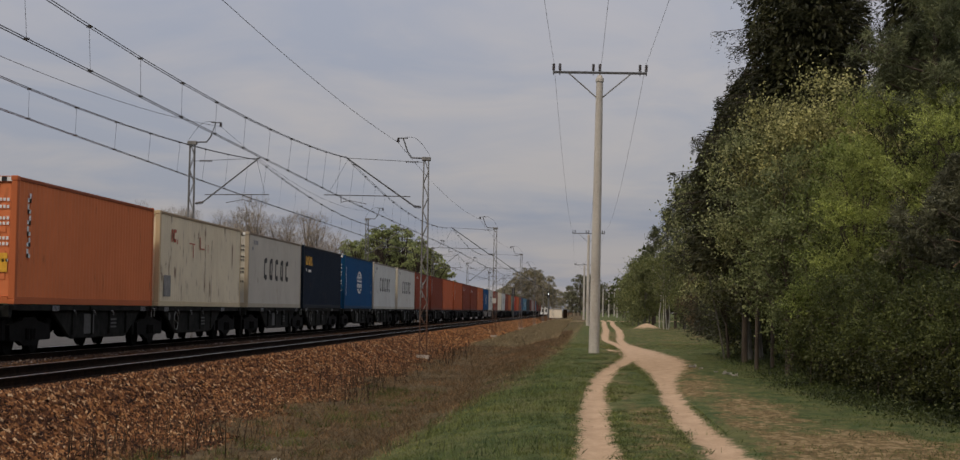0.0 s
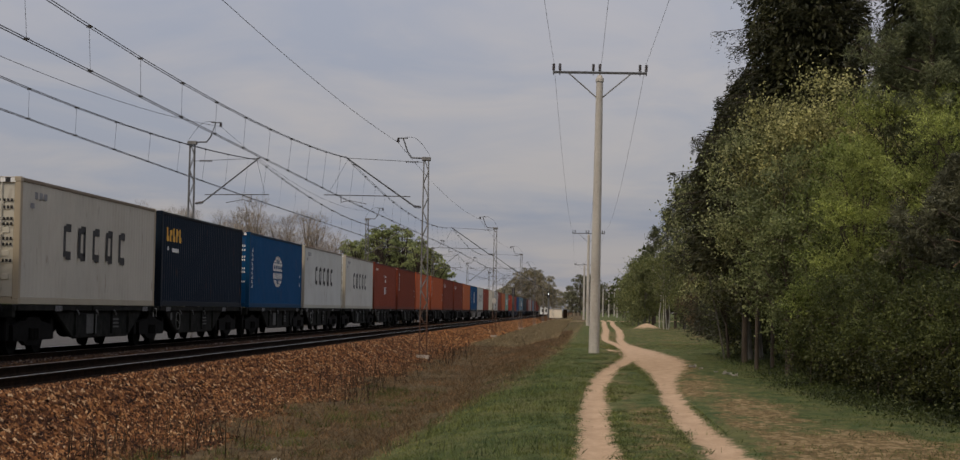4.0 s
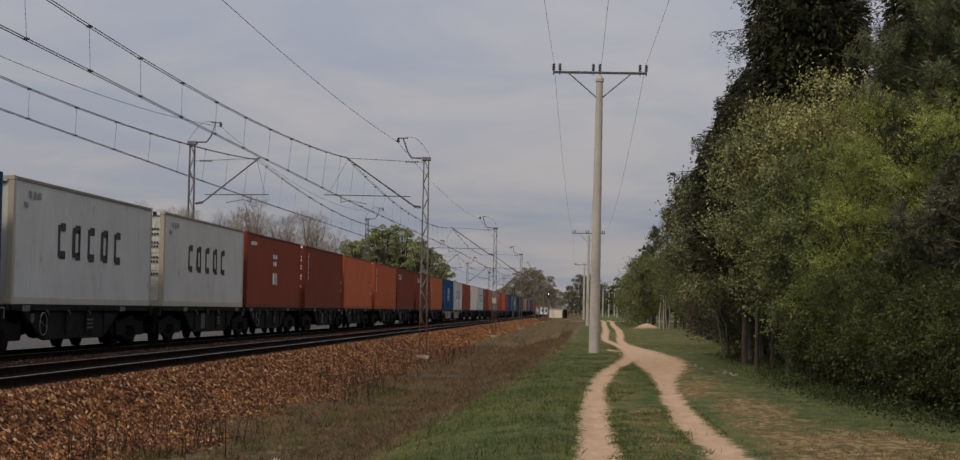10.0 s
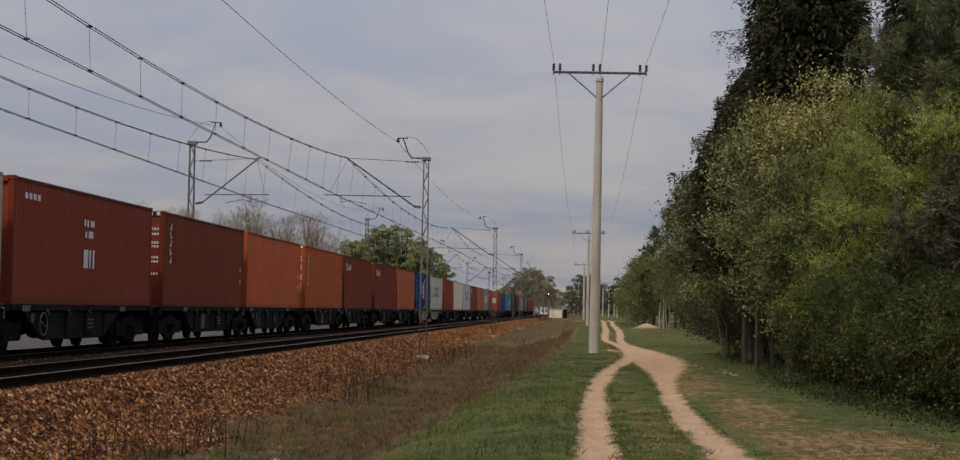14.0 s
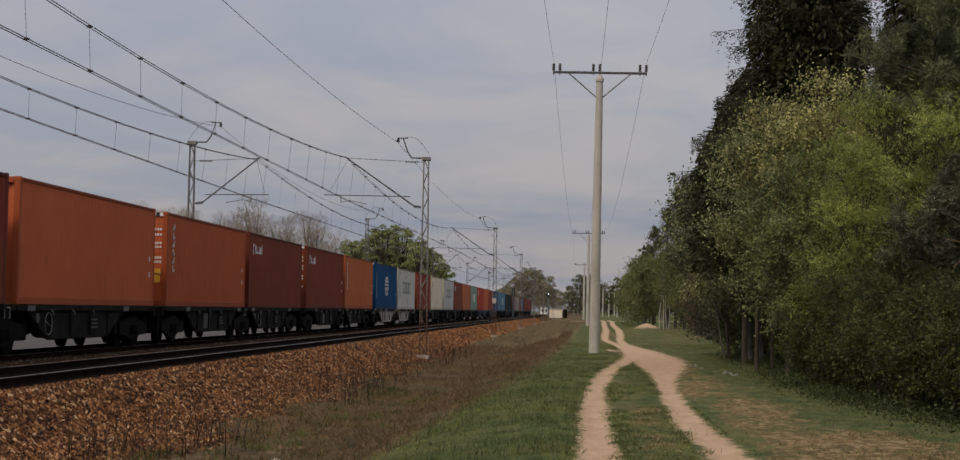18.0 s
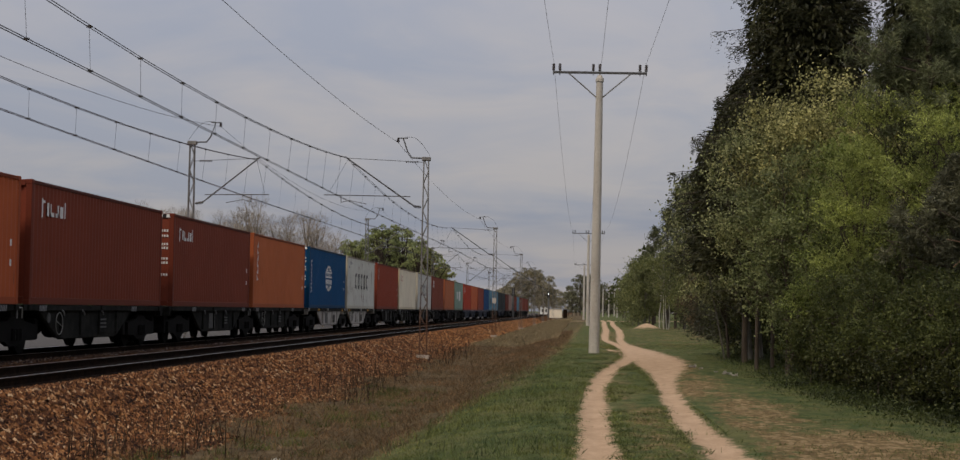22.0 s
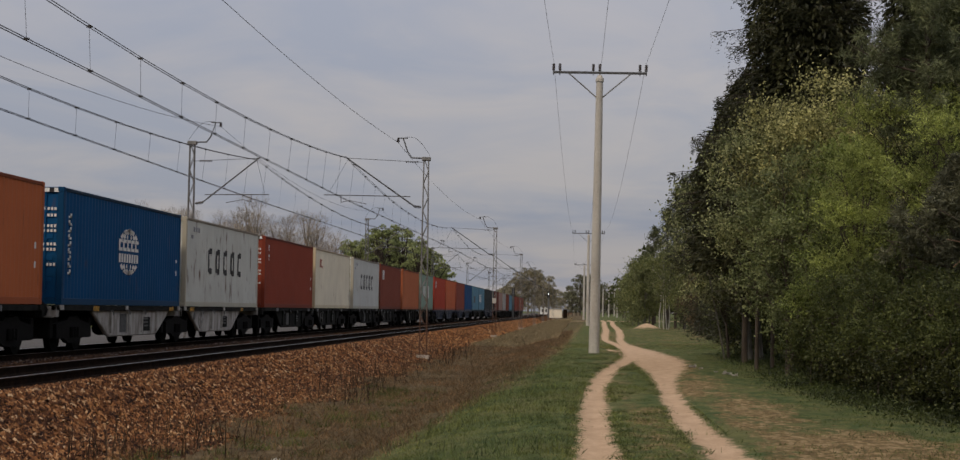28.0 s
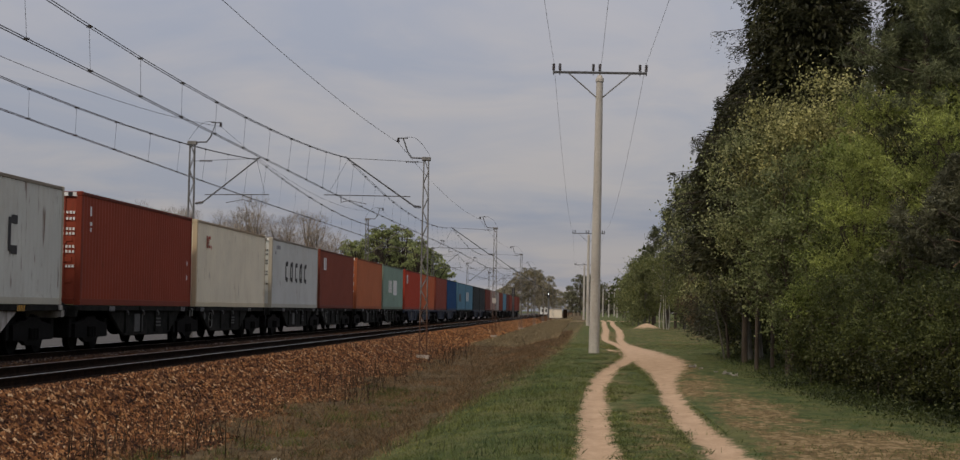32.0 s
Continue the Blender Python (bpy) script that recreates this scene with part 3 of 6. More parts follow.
def build_container():
    """Shipping container, door end at y = 0, length along +y, floor at z = 0."""
    c = empty("shipping_container")
    w, L, H = BOX_W / 2, BOX_L, BOX_H
    for s in (-1, 1):
        part_mesh("side_panel", corrugated(s * (w - 0.010), 0.16, L - 0.16, 0.15, H - 0.09, 0.034, flip=s), M_PAINT, c)
        part("top_rail", box(s * w - 0.06 if s > 0 else -w, w if s > 0 else -w + 0.06, 0.17, L - 0.17, H - 0.10, H - 0.015, 0.008), M_PAINT, c)
        part("bottom_rail", box(w - 0.07 if s > 0 else -w + 0.006, w - 0.006 if s > 0 else -w + 0.07, 0.17, L - 0.17, 0.004, 0.165, 0.008), M_PAINT, c)
        for y0, y1 in ((0, 0.16), (L - 0.16, L)):
            part("corner_post", box(w - 0.15 if s > 0 else -w + 0.002, w - 0.002 if s > 0 else -w + 0.15, y0 + 0.003, y1 - 0.003, 0.118, H - 0.118, 0.012), M_PAINT, c)
            for z0, z1 in ((0, 0.118), (H - 0.118, H)):
                bm = box(w - 0.162 if s > 0 else -w, w if s > 0 else -w + 0.162, y0 - 0.002 if y0 == 0 else y0 - 0.018, y1 + (0.018 if y0 == 0 else 0.002), z0, z1, 0.014)
                part("corner_casting", bm, M_PAINT, c)
    for y0, y1 in ((0.01, 0.13), (L - 0.13, L - 0.01)):
        part("header", box(-w + 0.16, w - 0.16, y0, y1, H - 0.15, H - 0.01, 0.01), M_PAINT, c)
        part("sill", box(-w + 0.16, w - 0.16, y0, y1, 0.01, 0.17, 0.01), M_PAINT, c)
    V, F = [], []
    n = 44
    for k in range(n + 1):
        y = 0.13 + (L - 0.26) * k / n
        z = H - 0.012 - (0.018 if k % 2 else 0.0)
        V += [(-w + 0.06, y, z), (w - 0.06, y, z)]
        if k:
            a = 2 * k - 2
            F.append((a, a + 1, a + 3, a + 2))
    part_mesh("roof", np_mesh("roof", V, F), M_PAINT, c)
    part("floor", box(-w + 0.08, w - 0.08, 0.13, L - 0.13, 0.03, 0.09), M_PAINT, c)
    part_mesh("end_wall", corrugated_end(L - 0.06, -1), M_PAINT, c)
    for s in (-1, 1):
        x0, x1 = (0.012, w - 0.155) if s > 0 else (-w + 0.155, -0.012)
        bm = box(x0, x1, 0.05, 0.09, 0.175, H - 0.155, 0.008)
        for z in (0.62, 1.15, 1.68, 2.2):
            add_box(bm, x0 + 0.09, x1 - 0.09, 0.034, 0.052, z - 0.07, z + 0.07, 0.012)
        door = part("door", bm, M_PAINT, c)
        for fx in (0.25, 0.72):
            xx = x0 + (x1 - x0) * fx
            bar = tube([(xx, 0.022, 0.12), (xx, 0.022, H - 0.11)], 0.017, 6)
            for z in (0.35, 1.0, 1.6, 2.3):
                add_box(bar, xx - 0.05, xx + 0.05, 0.012, 0.05, z - 0.03, z + 0.03)
            add_box(bar, xx - 0.01, xx + 0.26 * (1 if fx < 0.5 else -1), 0.006, 0.016, 1.02, 1.06)
            part("locking_bar", bar, M_PAINT, door)
    return c


def mark(c, name, mat, quads, label, side=1):
    """Painted marks on the trackside wall: rectangles of (y0, y1, z0, z1), each a part, 3 mm proud of the ribs."""
    x = BOX_W / 2 - 0.007
    for y0, y1, z0, z1 in quads:
        part_mesh(name, np_mesh(name, [(x, y0, z0), (x, y1, z0), (x, y1, z1), (x, y0, z1)], [(0, 1, 2, 3)]), mat, c, label)


def end_mark(c, name, mat, quads, label, yy=0.02):
    V, F = [], []
    for x0, x1, z0, z1 in quads:
        a = len(V)
        V += [(x0, yy, z0), (x1, yy, z0), (x1, yy, z1), (x0, yy, z1)]
        F.append((a, a + 1, a + 2, a + 3))
    return tagged(part_mesh(name, np_mesh(name, V, F), mat, c, label), kind="stuff")


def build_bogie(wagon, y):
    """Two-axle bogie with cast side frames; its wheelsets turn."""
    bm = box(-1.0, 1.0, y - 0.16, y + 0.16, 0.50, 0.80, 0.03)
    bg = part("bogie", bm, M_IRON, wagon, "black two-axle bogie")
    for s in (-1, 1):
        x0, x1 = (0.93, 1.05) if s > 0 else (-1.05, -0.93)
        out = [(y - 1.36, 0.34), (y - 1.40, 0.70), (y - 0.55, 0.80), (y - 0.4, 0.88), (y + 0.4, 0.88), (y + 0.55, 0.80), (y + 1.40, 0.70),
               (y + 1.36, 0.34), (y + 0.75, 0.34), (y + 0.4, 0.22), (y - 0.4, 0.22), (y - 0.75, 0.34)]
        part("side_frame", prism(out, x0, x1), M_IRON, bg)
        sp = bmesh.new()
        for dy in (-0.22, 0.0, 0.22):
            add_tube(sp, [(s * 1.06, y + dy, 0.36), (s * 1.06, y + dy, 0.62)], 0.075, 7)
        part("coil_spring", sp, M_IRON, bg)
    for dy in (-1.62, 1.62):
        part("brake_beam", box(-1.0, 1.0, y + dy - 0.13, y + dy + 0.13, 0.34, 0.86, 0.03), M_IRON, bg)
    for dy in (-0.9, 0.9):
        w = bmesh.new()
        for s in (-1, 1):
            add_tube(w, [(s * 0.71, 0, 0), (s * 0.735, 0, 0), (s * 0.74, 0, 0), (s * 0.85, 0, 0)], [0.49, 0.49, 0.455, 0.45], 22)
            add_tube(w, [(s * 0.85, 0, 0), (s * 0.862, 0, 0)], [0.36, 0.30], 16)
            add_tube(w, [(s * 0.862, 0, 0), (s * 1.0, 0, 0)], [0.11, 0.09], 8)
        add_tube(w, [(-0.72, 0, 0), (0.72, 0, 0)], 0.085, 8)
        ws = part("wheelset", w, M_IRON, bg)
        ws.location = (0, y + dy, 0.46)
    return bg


END_GAP = (PAIR - 2 * BOX_L - INNER) / 2
BOGIES = (2.35, PAIR / 2, PAIR - 2.35)


def build_wagon(mat, label):
    """Articulated twin container wagon, front at y = 0; two platforms that share the middle bogie."""
    wg = empty("container_wagon")
    for p in (0, 1):
        y0 = 0.45 if p == 0 else PAIR / 2 + 0.12
        y1 = PAIR / 2 - 0.12 if p == 0 else PAIR - 0.45
        ba, bb = (BOGIES[0], BOGIES[1]) if p == 0 else (BOGIES[1], BOGIES[2])
        for s in (-1, 1):
            x0, x1 = (1.06, 1.20) if s > 0 else (-1.20, -1.06)
            part("side_sill", box(x0, x1, y0, y1, 1.03, 1.172, 0.012), M_DARK if mat is M_WWHITE else mat, wg)
            lo, hi = ba + 1.5, bb - 1.5
            belly = [(lo - 0.1, 1.03), (lo + 1.25, 0.42), (lo + 1.45, 0.36), (hi - 1.45, 0.36), (hi - 1.25, 0.42), (hi + 0.1, 1.03)]
            xb0, xb1 = (1.02, 1.13) if s > 0 else (-1.13, -1.02)
            side = part("belly_beam", prism(belly, xb0, xb1), mat, wg)
            flange = bmesh.new()
            for (ya, za), (yb, zb) in zip(belly, belly[1:]):
                add_tube(flange, [(s * 1.10, ya, za), (s * 1.10, yb, zb)], 0.035, 4)
            part("flange", flange, mat, side)
            for k in range(4):
                yy = lo + 1.5 + (hi - lo - 3.0) * k / 3
                part("stiffener", box(*(sorted((s * 1.12, s * 1.185))), yy - 0.03, yy + 0.03, 0.42, 1.03), mat, side)
        for yy in (y0 + 0.05, y1 - 0.25, (y0 + y1) / 2 - 0.1):
            part("cross_member", box(-1.06, 1.06, yy, yy + 0.2, 0.86, 1.08), mat, wg)
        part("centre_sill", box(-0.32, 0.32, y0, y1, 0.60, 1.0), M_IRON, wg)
        cy = END_GAP + (BOX_L + INNER) * p
        for s in (-1, 1):
            for yy in (cy + 0.08, cy + BOX_L - 0.08, cy + 6.0):
                sx = sorted((s * 1.02, s * 1.24))
                part("container_stop", box(*sx, yy - 0.11, yy + 0.11, 1.05, DECK - 0.004, 0.01), mat, wg)
        # brake gear, tank, lashing hooks on the trackside
        if p == 1:
            part("brake_wheel", ring((1.20, ba + 2.75, 0.72), 0.27, 0.010), M_PALEM, wg, "pale brake handwheel")
            part("wheel_spoke", tube([(1.20, ba + 2.48, 0.80), (1.19, ba + 3.02, 0.64)], 0.011, 4), M_PALEM, wg)
            part("round_plate", tube([(1.13, ba + 2.1, 0.86), (1.15, ba + 2.1, 0.86)], 0.12, 12), M_FADED, wg, "round grey plate")
            part("end_step", tube([(1.22, PAIR / 2 - 0.42, 0.86), (1.22, PAIR / 2 - 0.42, 1.10), (1.22, PAIR / 2 - 0.08, 1.10), (1.22, PAIR / 2 - 0.08, 0.86)], 0.016, 5), M_PALEM, wg, "pale grab iron at the joint of the wagon")
        else:
            part("load_panel", box(1.135, 1.148, ba + 4.0, ba + 4.9, 0.44, 0.95, 0.004), M_FADED, wg, "grey painted panel")
        part("air_tank", tube([(0.6, ba + 3.8, 0.55), (0.6, ba + 5.2, 0.55)], 0.2, 12), M_IRON, wg)
        part("panel_board", box(1.135, 1.15, bb - 4.6, bb - 3.7, 0.45, 0.85, 0.004), M_DARK, wg)
        q = bmesh.new()
        for z in (0.78, 0.68, 0.58):
            add_box(q, 1.151, 1.154, bb - 4.5, bb - 3.95, z, z + 0.045)
        part("board_writing", q, M_FADED, wg, "faded grey lettering bars")
        for yy in (ba + 1.15, bb - 1.65):
            part("hazard_plate", box(1.203, 1.21, yy, yy + 0.55, 1.02, 1.16), M_BLACKM, wg)
            z = bmesh.new()
            for k in range(5):
                a = yy + 0.02 + 0.11 * k
                f = [z.verts.new((1.213, a, 1.025)), z.verts.new((1.213, a + 0.055, 1.025)), z.verts.new((1.213, a + 0.105, 1.155)), z.verts.new((1.213, a + 0.05, 1.155))]
                z.faces.new(f)
            part("hazard_stripes", z, M_YELM if mat is M_WWHITE else M_GREYM, wg, "slanted pale warning stripes")
        for k in range(3):
            yy = ba + 2.9 + 1.7 * k
            part("lashing_hook", tube([(1.22, yy, 1.05), (1.25, yy + 0.08, 0.98), (1.22, yy + 0.16, 0.93)], 0.018, 5), M_GREYM, wg)
    for y, d in ((0.45, -1), (PAIR - 0.45, 1)):
        for s in (-1, 1):
            b = tube([(s * 0.87, y, 1.05), (s * 0.87, y + d * 0.3, 1.05), (s * 0.87, y + d * 0.31, 1.05), (s * 0.87, y + d * 0.42, 1.05)], [0.11, 0.11, 0.22, 0.22], 10)
            part("buffer", b, M_IRON, wg)
        part("end_beam", box(-1.2, 1.2, min(y, y - d * 0.2), max(y, y - d * 0.2), 0.88, 1.14, 0.01), mat, wg)
        part("coupling_hook", box(-0.06, 0.06, min(y, y + d * 0.44), max(y, y + d * 0.44), 0.90, 1.02), M_IRON, wg)
    for y in BOGIES:
        build_bogie(wg, y)
    tagged(wg, label, "rail wagon", "wagons of the container train")
    return wg


def ring(c, R, r, seg=16, axis="x"):
    bm = bmesh.new()
    rows = []
    for i in range(seg):
        t = 2 * math.pi * i / seg
        rows.append([bm.verts.new((c[0] + r * math.sin(u), c[1] + (R + r * math.cos(u)) * math.cos(t), c[2] + (R + r * math.cos(u)) * math.sin(t)))
                     for u in (2 * math.pi * k / 5 for k in range(5))])
    for i in range(seg):
        for k in range(5):
            bm.faces.new((rows[i][k], rows[(i + 1) % seg][k], rows[(i + 1) % seg][(k + 1) % 5], rows[i][(k + 1) % 5]))
    return bm


WAGONS, BOXES = [], []


def paint(ob, colour):
    """Paint a container; its frame is more worn and stained than its walls."""
    for o in ob.children_recursive:
        if o.type == 'MESH' and o.data.materials and o.data.materials[0] is M_PAINT:
            frame_part = o.name.split(".")[0] in ("corner_post", "corner_casting", "top_rail", "bottom_rail", "header", "sill")
            rail = "rail" in o.name
            top = o.name.startswith("top_rail")
            wear = (1, 1, 1) if not frame_part else (0.40, 0.34, 0.29) if top else (0.80, 0.76, 0.69) if rail and min(colour) > 0.3 else (0.74, 0.66, 0.56) if min(colour) > 0.3 else (0.72, 0.66, 0.62)
            o.color = (*[v * s for v, s in zip(colour, wear)], 1)


def bars(y0, z0, n, pitch, w, h):
    return [(y0 + k * pitch, y0 + k * pitch + w, z0, z0 + h) for k in range(n)]


def side_logo(c):
    """Wide-spaced dark block marks where the owner's name stands."""
    q = []
    for k in range(5):
        y = 3.25 + k * 1.24
        z = 1.12
        w, h, t = 0.62, 0.88, 0.20
        q += [(y, y + t, z + 0.06, z + h - 0.06), (y + t, y + w, z, z + t), (y + t, y + w, z + h - t, z + h)]
        if k % 2:
            q.append((y + w - t, y + w, z + 0.12, z + h - 0.12))
    mark(c, "owner_mark", M_BLACKM, q, "dark block mark")
    mark(c, "code_bar", M_GREYM, bars(1.0, 2.45, 3, 0.34, 0.24, 0.16) + [(0.7, 1.0, 2.22, 2.34)], "small grey bar")


def globe_logo(c):
    """White globe of broken meridians with two bands of blocks across it."""
    cy, cz, R = 6.1, 1.50, 0.54
    for r0, span in ((R, 0.06), (R * 0.62, 0.05), (R * 0.22, 0.05)):
        for sgn in (1, -1):
            for k in range(5):
                a0 = radians(38 + k * 22)
                a1 = a0 + radians(16)
                V = [(BOX_W / 2 - 0.007, cy + (r0 + dr) * math.cos(a) * 1.75, cz + sgn * (R + dr) * math.sin(a))
                     for a in (a0, a1) for dr in (0, 0.11 if r0 > 0.3 else 0.08)]
                part_mesh("globe_mark", np_mesh("globe_mark", V, [(0, 1, 3, 2)]), M_WHITE, c, "white piece of a broken globe")
    q = []
    for k in range(5):
        y = cy - 1.04 + k * 0.42
        q += [(y, y + 0.14, cz + 0.02, cz + 0.34), (y + 0.14, y + 0.36, cz + 0.02, cz + 0.11), (y + 0.14, y + 0.36, cz + 0.25, cz + 0.34)]
    for k in range(8):
        y = cy - 1.02 + k * 0.26
        q.append((y, y + 0.18, cz - 0.30, cz - 0.06))
    mark(c, "name_block", M_WHITE, q, "white block")
    vertical(c, 0.45, M_WHITE, 9, 2.28, 0.13)
    mark(c, "rear_code", M_WHITE, [(11.6, 11.72, 1.35, 1.45), (11.6, 11.72, 0.95, 1.1)], "small white bar")


def vertical(c, y, mat, n=6, top=2.45, h=0.19, w=0.26):
    q = []
    for k in range(n):
        z = top - k * (h + 0.045)
        q += [(y, y + w, z - h, z - h * 0.55), (y + (0 if k % 2 else w * 0.5), y + w * (0.5 if k % 2 else 1.0), z - h, z)]
    mark(c, "column_mark", mat, q, "pale block mark")


def door_codes(c, mat):
    q = []
    for z, n in ((2.32, 5), (2.16, 3), (1.9, 4), (1.78, 4), (1.45, 4), (1.32, 4), (0.95, 3)):
        q += [(0.98 - 0.085 * k, 1.035 - 0.085 * k, z, z + 0.07) for k in range(n)]
    end_mark(c, "door_codes", mat, q, "rows of small pale code bars")


def build_train():
    proto = build_container()
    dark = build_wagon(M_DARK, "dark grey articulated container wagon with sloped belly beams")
    white = build_wagon(M_WWHITE, "dirty white articulated container wagon with sloped belly beams")
    blue = build_wagon(M_WBLUE, "dark blue articulated container wagon with sloped belly beams")
    used = {"d": False, "w": False, "b": False}
    for k in range(20):
        y = Y_START - END_GAP + PAIR * k
        kind = "w" if k == 7 else "b" if k in (11, 12, 14) else "d"
        src = {"d": dark, "w": white, "b": blue}[kind]
        m = pose(FAR_X, y, 0)
        if used[kind]:
            wg = copy_thing(src, m)
        else:
            wg, used[kind] = src, True
            wg.matrix_basis = m
        WAGONS.append((wg, y))
    for i, colour in enumerate(COLOURS):
        y = Y_START + PAIR * (i // 2) + (BOX_L + INNER) * (i % 2)
        rear = i % 2 == 1
        c = proto if i == 0 else copy_thing(proto, pose(0, 0, 0))
        paint(c, colour)
        if i in (1, 15):
            for o in c.children:
                if o.name.startswith("side_panel"):
                    o.material_slots[0].link = 'OBJECT'
                    o.material_slots[0].material = M_STAINED
        n = i + 1
        word = WORDS.get(colour, "greyish white" if sum(colour) > 1.3 else "dull grey" if colour[2] > 0.25 else "rust-brown")
        BOXES.append([c, y, rear, n, word, ""])
    for rec in BOXES:
        c, y, rear, n, word, extra = rec
        if n in (3, 6, 7, 16, 19):
            side_logo(c)
            extra = "five dark block marks"
        elif n in (5, 15):
            globe_logo(c)
            extra = "white globe mark"
        elif n in (1, 9, 11, 14):
            vertical(c, 0.74, M_WHITE, 6 if n != 9 else 5, 2.55, 0.21)
            extra = "column of white marks"
        elif n == 4:
            q = []
            for k in range(5):
                q += [(0.62 + k * 0.40, 0.80 + k * 0.40, 2.0, 2.42 if k != 1 else 2.35), (0.80 + k * 0.40, 0.93 + k * 0.40, 2.0 + (k % 2) * 0.2, 2.17 + (k % 2) * 0.2)]
            mark(c, "owner_mark", M_YELM, q, "yellow block mark")
            mark(c, "sub_mark", M_WHITE, [(0.75, 0.9, 1.72, 1.84), (1.35, 2.2, 1.68, 1.80)], "small white bar")
            extra = "yellow block marks"
        elif n == 8:
            mark(c, "owner_mark", M_WHITE, [(5.4, 5.55, 2.02, 2.2), (5.65, 5.8, 2.0, 2.18), (5.95, 6.3, 2.02, 2.18), (5.5, 5.65, 1.72, 1.88), (5.8, 6.2, 1.72, 1.9),
                                            (5.4, 5.8, 0.95, 1.42), (5.9, 6.05, 0.95, 1.42), (6.2, 6.36, 0.95, 1.42)], "white block mark")
            mark(c, "code_bar", M_WHITE, bars(0.75, 2.42, 4, 0.3, 0.2, 0.14), "small white bar")
            extra = "white block marks"
        elif n in (12, 13):
            mark(c, "owner_mark", M_WHITE, [(0.75, 0.85, 2.05, 2.5), (0.85, 1.0, 2.4, 2.46), (1.15, 1.3, 2.1, 2.42), (1.4, 1.7, 2.1, 2.2), (1.4, 1.48, 2.1, 2.4),
                                            (1.8, 2.05, 2.1, 2.2), (1.95, 2.05, 2.1, 2.4), (2.15, 2.4, 2.1, 2.38), (2.5, 2.58, 2.1, 2.5)], "pale mark")
            extra = "pale marks near one end"
        elif n in (2, 18):
            q = [(1.5, 1.62, 2.0, 2.4), (1.75, 2.1, 2.3, 2.4), (1.75, 1.85, 2.0, 2.3), (1.75, 2.1, 2.0, 2.1), (2.2, 2.3, 1.95, 2.1)]
            mark(c, "owner_mark", M_REDM, q, "faded red mark")
            if n == 2:
                mark(c, "ghost_mark", M_REDM, [(3.9, 4.7, 2.02, 2.06), (4.4, 4.5, 1.6, 2.0), (5.4, 5.5, 1.9, 2.3), (5.6, 6.1, 1.9, 1.95), (6.6, 6.66, 1.8, 2.1)], "faded red remnant of writing")
                mark(c, "patch", M_PALEM, [(0.6, 1.5, 0.3, 0.95)], "grey repair patch")
            extra = "faded red marks"
        elif n == 22:
            mark(c, "owner_mark", M_WHITE, bars(3.2, 1.1, 4, 0.5, 0.34, 0.8) + [(6.0, 8.2, 0.95, 1.95)], "white block mark")
            extra = "white block marks"
        elif n == 28:
            mark(c, "owner_mark", M_WHITE, bars(1.2, 1.0, 2, 2.2, 1.3, 1.0), "white block mark")
        elif n == 27:
            mark(c, "dark_panel", M_BLACKM, [(2.6, 5.4, 0.9, 1.7)], "dark panel")
        elif n == 17:
            mark(c, "code_bar", M_WHITE, [(0.75, 0.9, 2.3, 2.55), (0.75, 0.95, 2.05, 2.15), (0.78, 0.9, 1.9, 2.0)], "small white bar")
        elif n in (20, 23):
            mark(c, "code_bar", M_WHITE, bars(1.2, 1.9, 2, 0.5, 0.35, 0.6), "white bar")
        if n in (9, 10, 11, 13, 14, 17):
            mark(c, "rear_code", M_WHITE, [(11.55, 11.67, 1.3, 1.45), (11.55, 11.67, 0.85, 1.0)], "small white bar")
        if not rear:
            door_codes(c, M_BLACKM if n in (3, 7, 19) else M_WHITE)
            end_mark(c, "height_bar", M_BLACKM, [(-1.0, 1.0, BOX_H - 0.135, BOX_H - 0.025)], "dark warning bar over the doors", 0.006)
            end_mark(c, "height_stripes", M_WHITE, [(-0.95 + 0.24 * k, -0.83 + 0.24 * k, BOX_H - 0.13, BOX_H - 0.03) for k in range(9)], "pale warning stripes over the doors", 0.003)
            if n in (1, 11):
                end_mark(c, "warning_label", M_YELM, [(0.72, 1.02, 0.72, 1.15)], "yellow warning label")
        rec[5] = extra
        tagged(c, word + " steel container" + (" with " + extra if extra else " with ribbed walls") + " on wagon", "shipping container", "containers of the train")
        place_box(c, y, rear)


def place_box(c, y, rear):
    """Containers on the rear platform stand with their doors to the back; marks keep to the side that faces the path."""
    c.matrix_basis = pose(FAR_X, y, DECK)
    if rear:
        for o in list(c.children):
            if o.name.split(".")[0] in ("door", "end_wall"):
                o.matrix_basis = pose(0, BOX_L, 0, 0, 0, 180)


build_train()


def motions():
    for wg, y in WAGONS:
        walk(wg, [(t, pose(FAR_X, y - s, 0)) for t, s in TRAVEL])
    for c, y, rear, *_ in BOXES:
        walk(c, [(t, pose(FAR_X, y - s, DECK)) for t, s in TRAVEL])
    for tree in SWAYING:
        p = tree.matrix_basis.translation.copy()
        walk(tree, [(t, pose(p.x, p.y, p.z, 0.3 * math.sin(t * 0.9), -1.3 * t / 32 + 0.35 * math.sin(t * 1.1), 0)) for t in [k * 0.8 for k in range(41)]])
    turn_wheels()


